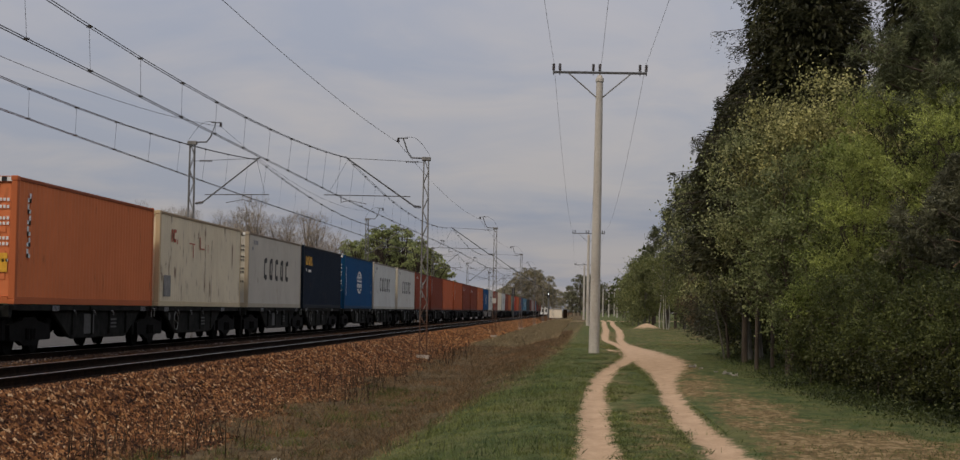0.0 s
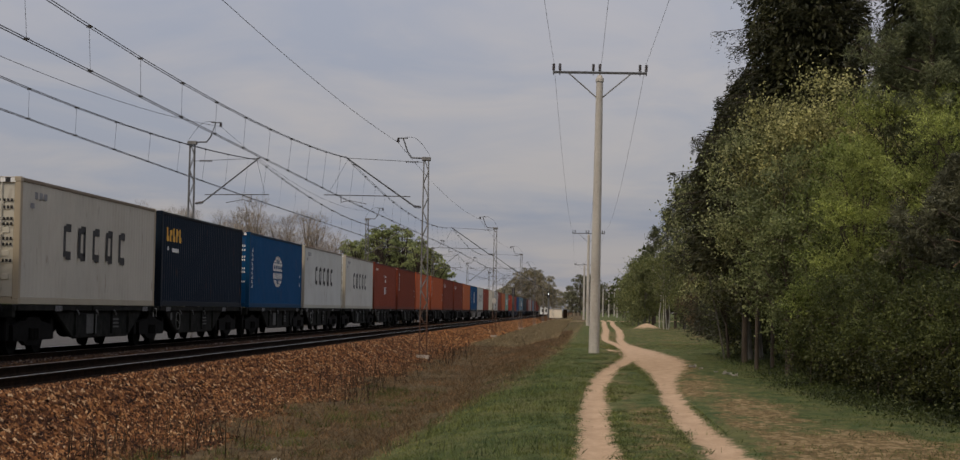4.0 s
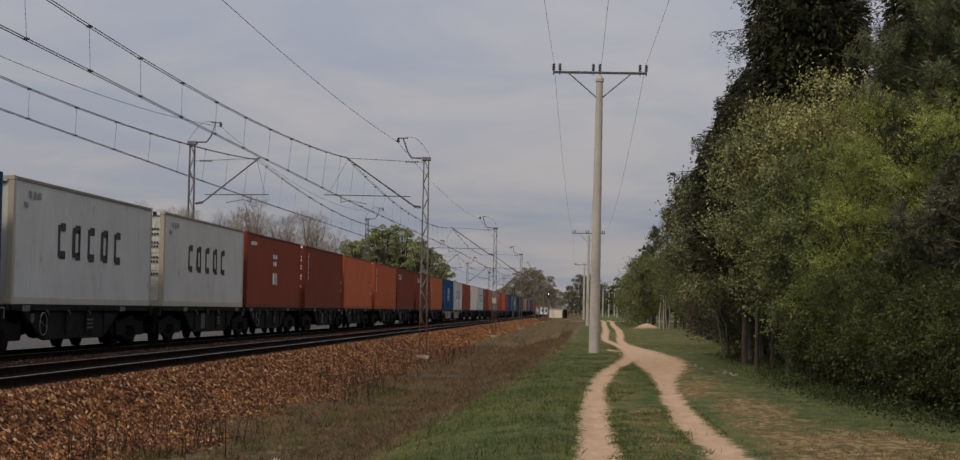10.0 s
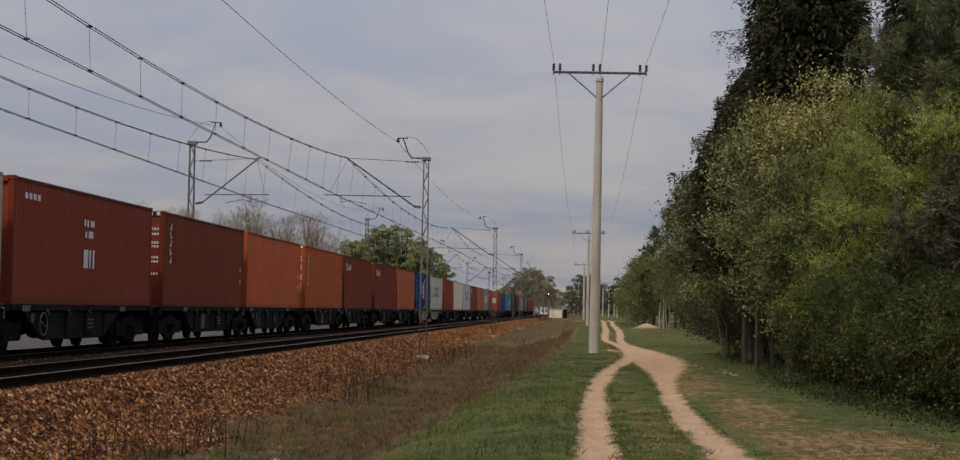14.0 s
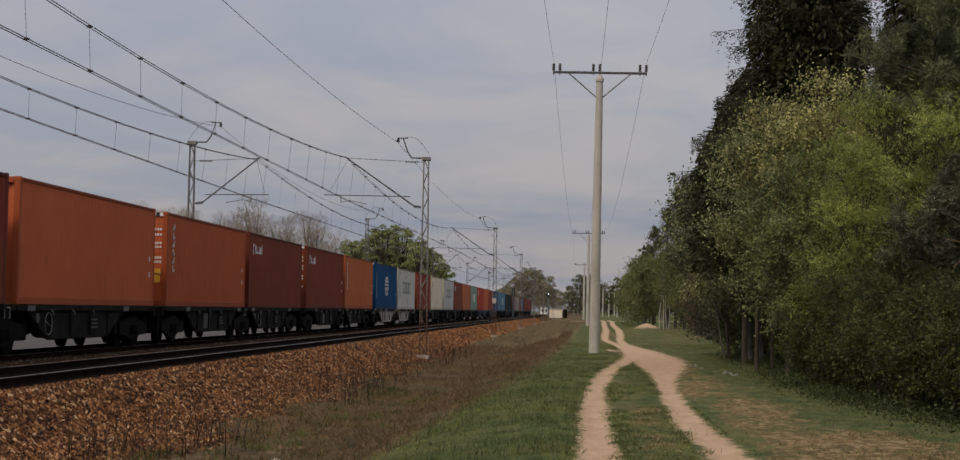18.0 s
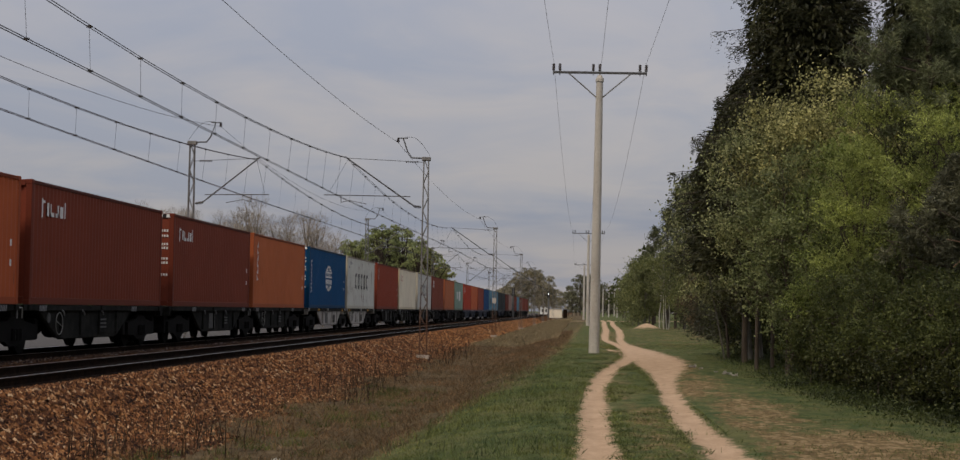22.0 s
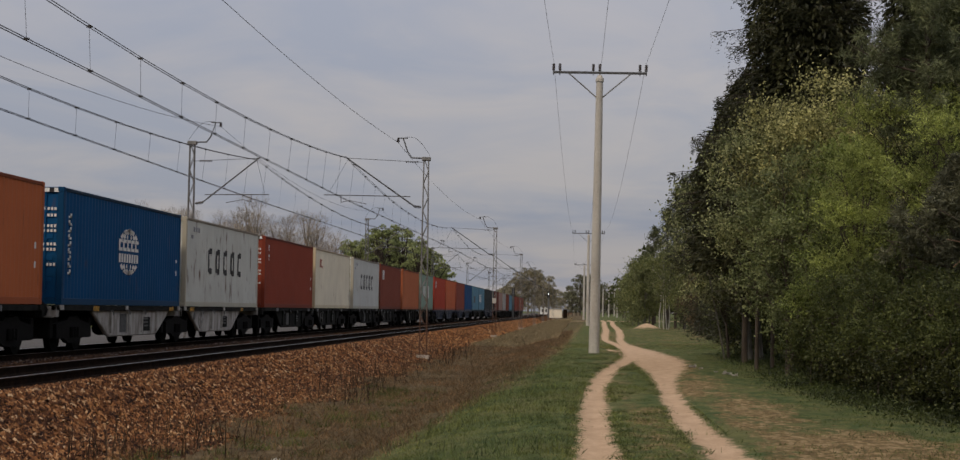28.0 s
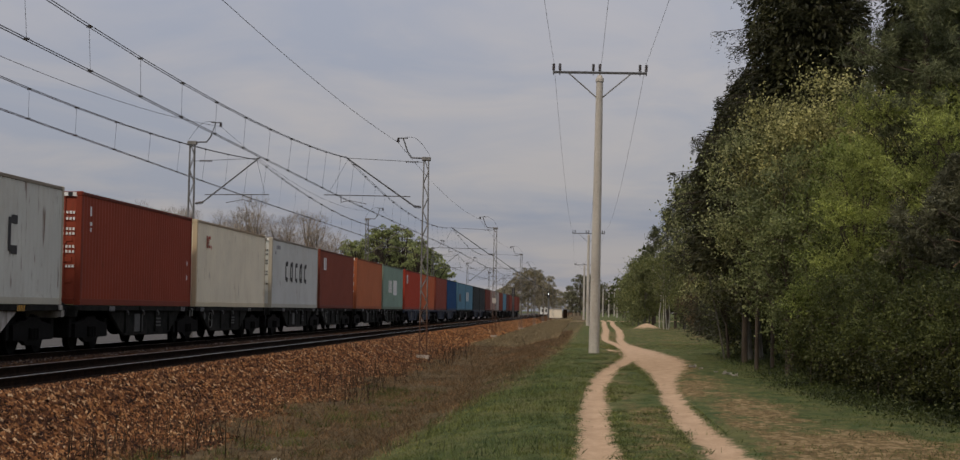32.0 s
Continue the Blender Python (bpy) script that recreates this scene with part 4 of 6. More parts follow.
def turn_wheels():
    """All wheelsets roll with the train; the twelve places in a wagon share their curves."""
    ts = [k * 0.1 for k in range(321)]
    ang = [math.degrees(float(np.interp(t, [a for a, _ in TRAVEL], [b for _, b in TRAVEL])) / 0.46) for t in ts]
    kept = {}
    for wg, _ in WAGONS:
        for bg in wg.children:
            for ws in bg.children:
                if ws.name.startswith("wheelset"):
                    key = round(ws.location.y, 2)
                    if key not in kept:
                        loc = ws.location.copy()
                        walk(ws, [(t, pose(loc.x, loc.y, loc.z, a)) for t, a in zip(ts, ang)])
                        kept[key] = ws
                    else:
                        src = kept[key]
                        ws.rotation_mode = "QUATERNION"
                        ad = ws.animation_data_create()
                        ad.action = src.animation_data.action
                        ad.action_slot = src.animation_data.action_slot


# ---- overhead line ----
SPAN = 60.1
MAST_Y = [11.2 + SPAN * k for k in range(13)]
RMAST_X, LMAST_X = -6.57, -16.69


def add_strut(bm, a, b, w):
    """A flat bar between two points."""
    add_tube(bm, [a, b], w, 4)


def lattice_mast(x, y, base, top, inward):
    """Lattice mast on a concrete footing; inward is +1 where the tracks lie towards +x."""
    m = empty("catenary_mast", pose(x, y, 0))
    part("footing", prism([(-0.34, base - 0.5), (0.34, base - 0.5), (0.25, base + 0.12), (-0.25, base + 0.12)], -0.26, 0.26), M_FOOT, m, "weathered concrete footing")
    hw0, hw1 = 0.155, 0.10
    zb = base + 0.10
    legs = []
    for sx in (-1, 1):
        for sy in (-1, 1):
            leg = tube([(sx * hw0, sy * hw0 * 0.8, zb), (sx * hw1, sy * hw1 * 0.8, top)], 0.021, 4)
            part("leg", leg, M_MASTRUST if top < 8 and y < 160 else M_GALV, m)
    br = bmesh.new()
    n = 15
    for k in range(n):
        z0, z1 = zb + (top - zb) * k / n, zb + (top - zb) * (k + 1) / n
        h0, h1 = hw0 + (hw1 - hw0) * k / n, hw0 + (hw1 - hw0) * (k + 1) / n
        s = 1 if k % 2 else -1
        for f in (-1, 1):
            for a, b in (((-s * h0, f * h0 * 0.8, z0), (s * h1, f * h1 * 0.8, z1)), ((f * h0, -s * h0 * 0.8, z0), (f * h1, s * h1 * 0.8, z1))):
                if y < 200:
                    part("lacing_bar", tube([a, b], 0.015, 4), M_MASTRUST if top < 8 else M_GALV, m)
                else:
                    add_strut(br, a, b, 0.015)
    if y < 200:
        br.free()
    else:
        tagged(part("lacing", br, M_GALV, m), kind="stuff")
    part("head_frame", box(-0.19, 0.19, -0.14, 0.14, top - 0.12, top + 0.03, 0.01), M_GALV, m)
    d = inward
    # bent horn that carries the earth wire
    horn = tube([(d * 0.1, 0, top - 0.02), (d * 0.62, 0, top), (d * 0.80, 0, top + 0.25), (d * 1.0, 0, top + 0.82), (d * 0.96, 0, top + 0.86)], [0.035, 0.035, 0.035, 0.03, 0.03], 6)
    add_tube(horn, [(d * 0.8, 0, top + 0.84), (d * 1.25, 0, top + 0.84)], 0.025, 5)
    part("horn", horn, M_STEELDK, m)
    hoop = [(-d * 0.16 + d * (1.1 * t), 0, top + 0.1 + 0.78 * math.sin(min(1.0, t * 1.35) * math.pi / 2)) for t in [k / 9 for k in range(10)]]
    part("hoop_wire", tube(hoop, 0.008, 4), M_WIRE, m)
    part("earth_insulator", tube([(d * 1.22, 0, top + 0.82), (d * 1.22, 0, top + 0.66)], [0.05, 0.065], 8), M_INSUL, m)
    return m


def cantilever(m, d, reach, zlow, ztop, zcon, drop):
    """Slanting tube, top tie, registration arm and steady arm for one track."""
    br = tube([(d * 0.18, 0, zlow), (d * 0.5, 0, zlow + 0.05), (d * (reach + 0.12), 0, ztop + 0.06)], [0.026, 0.034, 0.030], 7)
    can = part("cantilever", br, M_STEELDK, m, "dark slanting bracket tube")
    ins = bmesh.new()
    for k in range(5):
        a = 0.22 + k * 0.065
        add_tube(ins, [(d * a, 0, zlow + 0.01 * k), (d * (a + 0.03), 0, zlow + 0.01 * k)], 0.062, 8)
    part("insulator", ins, M_INSUL, can)
    part("top_tie", tube([(d * 0.1, 0, ztop - 0.15), (d * reach, 0, ztop + 0.0)], 0.012, 5), M_STEELDK, can)
    ins = bmesh.new()
    for k in range(7):
        a = 0.35 + k * 0.08
        add_tube(ins, [(d * a, 0, ztop - 0.14), (d * (a + 0.03), 0, ztop - 0.14)], 0.045, 8)
    part("insulator", ins, M_INSUL, can)
    za = zcon + 0.42
    ra = (za - zlow) / (ztop - zlow) * reach
    part("registration_arm", tube([(d * max(0.6, ra * 0.9), 0, za), (d * (reach + drop), 0, za + 0.03)], 0.022, 6), M_STEELDK, can)
    x2 = reach + drop - 0.75
    st = tube([(d * x2, 0, za), (d * x2, 0, zcon + 0.12)], 0.016, 5)
    add_tube(st, [(d * x2, 0, zcon + 0.14), (d * (x2 - 0.35), 0, zcon + 0.22), (d * (x2 - 1.1), 0, zcon + 0.08)], 0.013, 5)
    part("steady_arm", st, M_STEELDK, can)
    hang = tube([(d * (reach - 0.05), 0, ztop), (d * (reach + drop - 0.15), 0, za)], 0.006, 4)
    part("tie_wire", hang, M_WIRE, can)


def sagging(p, q, sag, n=14):
    out = []
    for k in range(n + 1):
        t = k / n
        out.append((p[0] + (q[0] - p[0]) * t, p[1] + (q[1] - p[1]) * t, p[2] + (q[2] - p[2]) * t - 4 * sag * t * (1 - t)))
    return out


MESS_Z = 7.62


def overhead_line(track_x, CONTACT_Z, MESS_Z, SAG, label):
    """Twin messenger, twin contact wire and their droppers over one track, from mast to mast."""
    line = tagged(empty("overhead_line"), label, "overhead wire", "overhead lines of the two tracks")
    ys = [MAST_Y[0] - SPAN] + MAST_Y
    for i, (ya, yb) in enumerate(zip(ys, ys[1:])):
        st = 0.18 if i % 2 else -0.18
        pa, pb = (track_x, ya, MESS_Z), (track_x, yb, MESS_Z)
        for dx in (-0.045, 0.045):
            part("messenger_wire", tube([(x + dx, y, z) for x, y, z in sagging(pa, pb, SAG)], 0.011, 4), M_WIRE, line)
            part("contact_wire", tube([(track_x + st + dx, ya, CONTACT_Z), (track_x - st + dx, yb, CONTACT_Z)], 0.0105, 4), M_WIRE, line)
        for k in range(1, 16):
            t = (k - 0.5) / 15
            y = ya + (yb - ya) * t
            z = MESS_Z - 4 * SAG * t * (1 - t)
            xc = track_x + st * (1 - 2 * t)
            dr = tube([(track_x, y, z), (xc, y, CONTACT_Z)], 0.0032 if y > 75 else 0.0045, 4)
            add_box(dr, track_x - 0.055, track_x + 0.055, y - 0.02, y + 0.02, z - 0.03, z + 0.015)
            add_box(dr, xc - 0.05, xc + 0.05, y - 0.018, y + 0.018, CONTACT_Z - 0.012, CONTACT_Z + 0.03)
            part("dropper", dr, M_WIRE, line)
    return line


for k, y in enumerate(MAST_Y[1:]):
    m = lattice_mast(RMAST_X, y, -0.86, 7.66, -1)
    cantilever(m, -1, abs(NEAR_X - RMAST_X), 5.55, MESS_Z, 5.58, 1.0)
    if k == 1:
        part("mast_plate", box(-0.15, 0.15, -0.24, -0.22, 1.75, 2.15, 0.01), M_CONC, m, "pale kilometre plate")
    tagged(m, "grey lattice catenary mast with slanting bracket on a concrete footing", "catenary mast", "catenary masts along the line")
    m = lattice_mast(LMAST_X, y, -0.75, 8.25, 1)
    cantilever(m, 1, abs(FAR_X - LMAST_X), 5.6, MESS_Z - 0.05, 5.56, 0.5)
    tagged(m, "grey lattice catenary mast standing behind the train", "catenary mast", "catenary masts along the line")

overhead_line(NEAR_X, 5.90, 7.62, 0.86, "dark contact and messenger wires with droppers over the near track")
overhead_line(FAR_X, 5.82, 7.50, 0.92, "dark contact and messenger wires with droppers over the train")
for x, z, dip in ((RMAST_X - 1.22, 8.32, 0.5), (LMAST_X + 1.22, 8.92, 1.16)):
    w = tagged(empty("earth_wire"), "single dark earth wire strung along the mast tops", "overhead wire", "earth wires")
    ys = [MAST_Y[0] - SPAN] + MAST_Y
    for ya, yb in zip(ys, ys[1:]):
        part("wire_span", tube(sagging((x, ya, z), (x, yb, z), dip, 20), 0.009, 4), M_WIRE, w)


# ---- the power line beside the path ----
def power_pole(x, y, base, height, arm=3.45, lean=0.0):
    p = empty("power_pole", pose(x, y, base, 0, lean, 0))
    part("shaft", tube([(0, 0, -0.6), (0, 0, height - 0.05), (0, 0, height)], [0.20, 0.125, 0.11], 20), M_CONC, p, "round tapered concrete shaft")
    part("cap", tube([(0, 0, height - 0.03), (0, 0, height + 0.08), (0, 0, height + 0.22)], [0.155, 0.15, 0.06], 14), M_CONC, p)
    z = height + 0.30
    part("crossarm", box(-arm / 2, arm / 2, -0.05, 0.05, z - 0.04, z + 0.04, 0.008), M_STEELDK, p, "dark steel crossarm")
    for s in (-1, 1):
        part("brace", tube([(s * 0.10, -0.02, height - 0.62), (s * arm * 0.33, -0.02, z - 0.03)], 0.024, 5), M_GALV, p)
    for dx in (-arm / 2 + 0.03, -arm / 2 + 0.26, -0.24, 0.0, arm / 2 - 0.26, arm / 2 - 0.03):
        b = tube([(dx, 0, z - 0.10), (dx, 0, z + 0.08)], 0.02, 5)
        for k in range(4):
            add_tube(b, [(dx, 0, z + 0.07 + 0.065 * k), (dx, 0, z + 0.12 + 0.065 * k)], [0.062, 0.045], 9)
        part("insulator", b, M_INSUL, p, "dark pin insulator")
    tagged(p, "round grey concrete power pole with steel crossarm and pin insulators", "power pole", "poles of the power line")
    return p


POLES = [(0.67, 61.45, -0.28, 9.95), (1.0, 181.0, -0.28, 9.6), (0.95, 300.0, -0.28, 9.5), (1.4, 425.0, -0.2, 9.5)]
for x, y, b, h in POLES:
    power_pole(x - (0.09 if y < 100 else 0.0), y, b, h, 3.45, 0.5 if y < 100 else 0.0)
for dx in (-1.68, 0.05, 1.68):
    w = tagged(empty("power_wire"), "thin grey conductor strung between the concrete poles", "overhead wire", "wires of the power line")
    pts = [(0.5 + dx, -60.0, 10.55)] + [(x + dx, y, b + h + 0.62) for x, y, b, h in POLES]
    for p, q in zip(pts, pts[1:]):
        part("wire_span", tube(sagging(p, q, 1.5, 24), 0.0055, 4), M_CONDUCTOR, w)
for x, y, h in ((9.8, 430.0, 10.0), (8.4, 470.0, 9.0), (7.2, 500.0, 8.5), (11.0, 520.0, 9.0)):
    p = empty("road_pole", pose(x, y, -0.4))
    part("shaft", tube([(0, 0, -0.3), (0, 0, h)], [0.22, 0.14], 10), M_CONC, p)
    part("crossarm", box(-1.1, 1.1, -0.05, 0.05, h - 0.25, h - 0.17), M_STEELDK, p)
    tagged(p, "distant pale concrete pole by the crossing road", "power pole", "distant poles by the road")


# ---- signals, hut, distant things ----
def signal(x, y, base, h, lit):
    s = empty("railway_signal", pose(x, y, base))
    part("post", tube([(0, 0, -0.2), (0, 0, h)], 0.08, 8), M_GALV, s)
    part("backboard", box(-0.30, 0.30, -0.05, 0.0, h - 0.1, h + 1.45, 0.06), M_BLACKM, s, "black signal head")
    for k in range(4):
        z = h + 0.15 + 0.36 * k
        part("lens", tube([(0, -0.11, z), (0, -0.051, z)], 0.10, 10), M_LAMP if (lit and k == 2) else M_GREYM, s)
    part("ladder", box(-0.2, 0.2, 0.25, 0.3, 0, h), M_GALV, s)
    tagged(s, "black railway signal head on a slim grey post", "railway signal", "signals of the line")


def lamp_material():
    m, nt, b = mat_new("signal_lamp")
    b.inputs["Base Color"].default_value = (0.9, 0.92, 1, 1)
    b.inputs["Emission Color"].default_value = (0.9, 0.95, 1, 1)
    b.inputs["Emission Strength"].default_value = 6.0
    return m


M_LAMP = lamp_material()
signal(-12.05, 310.0, -0.2, 4.1, False)
signal(-7.0, 392.0, -0.3, 4.6, True)


def hut():
    h = empty("lineside_hut", pose(-6.25, 450.0, -0.3))
    part("body", box(-1.85, 1.85, -1.6, 1.6, -0.3, 2.0, 0.03), M_CREAMWALL, h, "pale cream plastered wall")
    part("roof", box(-1.95, 1.95, -1.75, 1.75, 2.0, 2.15, 0.03), M_CONC, h, "flat pale roof slab")
    tagged(h, "small cream lineside hut with a flat roof", "hut")
    s = empty("lineside_cabinet", pose(-3.5, 449.0, -0.3))
    part("body", box(-0.55, 0.55, -0.4, 0.4, -0.3, 2.0, 0.03), M_RAILSIDE, s)
    part("lid", box(-0.62, 0.62, -0.47, 0.47, 2.0, 2.1, 0.02), M_GREYM, s)
    tagged(s, "rust-brown lineside equipment cabinet beside the hut", "cabinet")


M_CREAMWALL = plain("cream_plaster", (0.66, 0.58, 0.46), (0.78, 0.70, 0.56), 0.8, 0.9)
hut()


def far_house():
    h = empty("distant_house", pose(-12.9, 640.0, -0.4))
    part("body", box(-1.5, 1.5, -3, 3, 0, 3.2, 0.03), M_WHITE, h, "white wall")
    part("roof", prism([(-1.8, 3.2), (1.8, 3.2), (0, 4.4)], -3.4, 3.4, "y"), M_GREYM, h, "grey pitched roof")
    for x in (-0.7, 0.7):
        part("window", box(x - 0.3, x + 0.3, -3.02, -2.99, 1.2, 2.3), M_BLACKM, h)
    tagged(h, "white house far down the line", "house")


far_house()


# ---- trees ----
def tubes_np(segs):
    """Joined tapered tubes: each segment (p, q, r0, r1) becomes a five-sided stem."""
    segs = [(np.array(p, float), np.array(q, float), a, b) for p, q, a, b in segs]
    P = np.array([s[0] for s in segs])
    Q = np.array([s[1] for s in segs])
    A = np.array([s[2] for s in segs])
    B = np.array([s[3] for s in segs])
    D = Q - P
    D /= np.linalg.norm(D, axis=1, keepdims=True) + 1e-9
    ref = np.where(np.abs(D[:, 2:3]) < 0.9, np.array([[0, 0, 1.0]]), np.array([[1.0, 0, 0]]))
    U = np.cross(D, ref)
    U /= np.linalg.norm(U, axis=1, keepdims=True) + 1e-9
    W = np.cross(D, U)
    n = 5
    V = []
    for k in range(n):
        t = 2 * math.pi * k / n
        o = U * math.cos(t) + W * math.sin(t)
        V.append(np.stack([P + o * A[:, None], Q + o * B[:, None]], 1))
    V = np.stack(V, 1).reshape(-1, 3)          # segment, ring corner, end
    base = (np.arange(len(segs)) * n * 2)[:, None]
    F = []
    for k in range(n):
        k2 = (k + 1) % n
        F.append(base + np.array([[2 * k, 2 * k2, 2 * k2 + 1, 2 * k + 1]]))
    return V, np.stack(F, 1).reshape(-1, 4)


def cards_np(C, r, length, width, lean=None, loose=0.35):
    """One small four-cornered leaf at each centre, turned at random (or along lean)."""
    n = len(C)
    A = r.normal(0, 1, (n, 3)) if lean is None else lean + r.normal(0, loose, (n, 3))
    A /= np.linalg.norm(A, axis=1, keepdims=True)
    B = np.cross(A, r.normal(0, 1, (n, 3)))
    B /= np.linalg.norm(B, axis=1, keepdims=True)
    l = (length * r.uniform(0.6, 1.3, n))[:, None]
    w = (width * r.uniform(0.6, 1.3, n))[:, None]
    V = np.stack([C - A * l * 0.5, C + B * w * 0.5, C + A * l * 0.5, C - B * w * 0.5], 1).reshape(-1, 3)
    return V, np.arange(4 * n).reshape(n, 4)


def stem_mesh(name, segs):
    return np_mesh(name, *tubes_np(segs))


def broadleaf(x, y, base, h, crown_from, radius, leaves, leaf, mat, label, seed, bark=None, group="", trunk=0.11, squash=1.0, sigma=0.24, limbs=26, clump=11, spread=0.75):
    """Trunk, forked limbs and a crown of single leaves gathered round the twigs."""
    r = np.random.default_rng(seed)
    t = empty("tree", pose(x, y, base))
    wob = r.normal(0, 0.12, (9, 2)).cumsum(0) * h / 12
    wob -= wob[0]
    zs = np.linspace(-0.2, h * 0.93, 9)
    T = np.stack([wob[:, 0], wob[:, 1], zs], 1)
    rad = np.linspace(trunk, 0.012, 9)
    part_mesh("trunk", stem_mesh("trunk", [(T[k], T[k + 1], rad[k], rad[k + 1]) for k in range(8)]), bark or M_BARK, t)
    segs, tips = [], []
    for k in range(limbs):
        u = (k + r.uniform(0, 1)) / limbs
        z0 = crown_from * 0.75 + (h * 0.9 - crown_from * 0.75) * u
        p = np.array([np.interp(z0, zs, T[:, 0]), np.interp(z0, zs, T[:, 1]), z0])
        az = k * 2.4 + r.normal(0, 0.4)
        prof = math.sin(math.pi * min(1.0, 0.18 + 0.80 * u)) ** 0.7
        ln = radius * prof * r.uniform(0.65, 1.2)
        up = 0.35 + 0.9 * u + r.normal(0, 0.15)
        d = np.array([math.cos(az), math.sin(az), up * squash])
        d /= np.linalg.norm(d)
        q = p + d * ln * 0.5
        d2 = d + r.normal(0, 0.18, 3) + np.array([0, 0, 0.1])
        e = q + d2 / np.linalg.norm(d2) * ln * 0.55
        br = 0.028 * trunk / 0.1 * (1.3 - u)
        segs += [(p, q, br, br * 0.6), (q, e, br * 0.6, 0.006)]
        for j in range(9):
            f = r.uniform(0.15, 1.0)
            s = p + (q - p) * f * 2 if f < 0.5 else q + (e - q) * (f * 2 - 1)
            dd = d + r.normal(0, 0.6, 3)
            dd /= np.linalg.norm(dd)
            tip = s + dd * ln * r.uniform(0.18, 0.42)
            segs.append((s, tip, 0.010, 0.003))
            tips += [(s + (tip - s) * g) for g in (0.35, 0.6, 0.8, 1.0, 1.08)]
    part_mesh("branchwork", stem_mesh("branchwork", segs), bark or M_BARK, t)
    tips = np.array(tips)
    m = max(1, leaves // clump)
    hubs = tips[r.integers(0, len(tips), m)] + r.normal(0, sigma, (m, 3))
    C = hubs[r.integers(0, m, leaves)] + r.normal(0, leaf * spread, (leaves, 3))
    part_mesh("crown", np_mesh("crown", *cards_np(C, r, leaf, leaf * 0.62)), mat, t)
    return tagged(t, label, "tree", group)


def spruce(x, y, base, h, radius, label, seed, n_cards=26000, low=0.06, mat=None, most=99.0, profile=None, fine=1.0):
    """Drooping whorls of branches hung with short needle sprays."""
    r = np.random.default_rng(seed)
    t = empty("tree", pose(x, y, base))
    part_mesh("trunk", stem_mesh("trunk", [((0, 0, -0.2), (0, 0, h * 0.6), 0.0115 * h, 0.006 * h), ((0, 0, h * 0.6), (0, 0, h), 0.006 * h, 0.01)]), M_BARK, t)
    segs, C, D = [], [], []
    n = int(h * 17)
    for k in range(n):
        u = low + (1 - low) * (k / n)
        z = h * u
        ln = radius * (1 - u) ** 0.75 * r.uniform(0.74, 1.06) + 0.15
        if profile:
            ln = float(np.interp(z, [p for p, _ in profile], [q for _, q in profile])) * r.uniform(0.70, 1.0)
        ln = min(ln, most * r.uniform(0.82, 1.04))
        if r.uniform() < 0.06 and not profile:
            ln *= 1.16
        az = r.uniform(0, 2 * math.pi)
        d = np.array([math.cos(az), math.sin(az), 0.0])
        p = np.array([0, 0, z])
        pts = [p + d * ln * f + np.array([0, 0, ln * (0.10 * f - 0.42 * f * f + 0.20 * f ** 4)]) for f in (0, 0.35, 0.7, 1.0)]
        for a, b, w0, w1 in zip(pts, pts[1:], (0.04, 0.025, 0.012), (0.025, 0.012, 0.004)):
            segs.append((a, b, w0, w1))
        m = int(n_cards / n * (0.4 + ln / radius))
        f = r.uniform(0.12, 1.05, m) ** 0.8
        side = np.array([-d[1], d[0], 0])
        sp = (r.uniform(-1, 1, m) * 0.26 * ln * (1.1 - f))[:, None] * side
        hang = -np.abs(r.normal(0, 0.24, m))
        c = p + d * (ln * f)[:, None] + sp
        c[:, 2] += ln * (0.10 * f - 0.42 * f * f + 0.20 * f ** 4) + hang
        C.append(c)
        D.append(np.tile(d * 0.75 + np.array([0, 0, -0.5]), (m, 1)) + np.sign(sp) * np.abs(side) * 0.4)
    part_mesh("branchwork", stem_mesh("branchwork", segs), M_BARK, t)
    C, D = np.concatenate(C), np.concatenate(D)
    lng = r.uniform(0, 1, len(C)) < 0.3
    D[lng] = D[lng] * np.array([1.6, 1.6, -0.2])
    V1, F1 = cards_np(C[~lng], r, 0.17 * fine, 0.040 * fine, D[~lng], 0.6)
    V2, F2 = cards_np(C[lng], r, 0.25 * fine, 0.030 * fine, D[lng], 0.45)
    # older, closer sprays round the stem
    m = int(n_cards * 0.7)
    u = low + (0.97 - low) * r.uniform(0, 1, m)
    reach = np.interp(h * u, [p for p, _ in profile], [q for _, q in profile]) if profile else np.minimum(radius * (1 - u) ** 0.75, most)
    ri = reach * 0.66 * r.uniform(0, 1, m) ** 0.55
    az = r.uniform(0, 2 * math.pi, m)
    I = np.stack([np.cos(az) * ri, np.sin(az) * ri, h * u - 0.3 * ri], 1)
    V3, F3 = cards_np(I, r, 0.30 * fine, 0.10 * fine, np.stack([np.cos(az), np.sin(az), -0.8 + 0 * az], 1), 0.5)
    part_mesh("crown", np_mesh("crown", np.concatenate([V1, V2, V3]), np.concatenate([F1, F2 + len(V1), F3 + len(V1) + len(V2)])), mat or M_NEEDLE, t)
    return tagged(t, label, "tree")


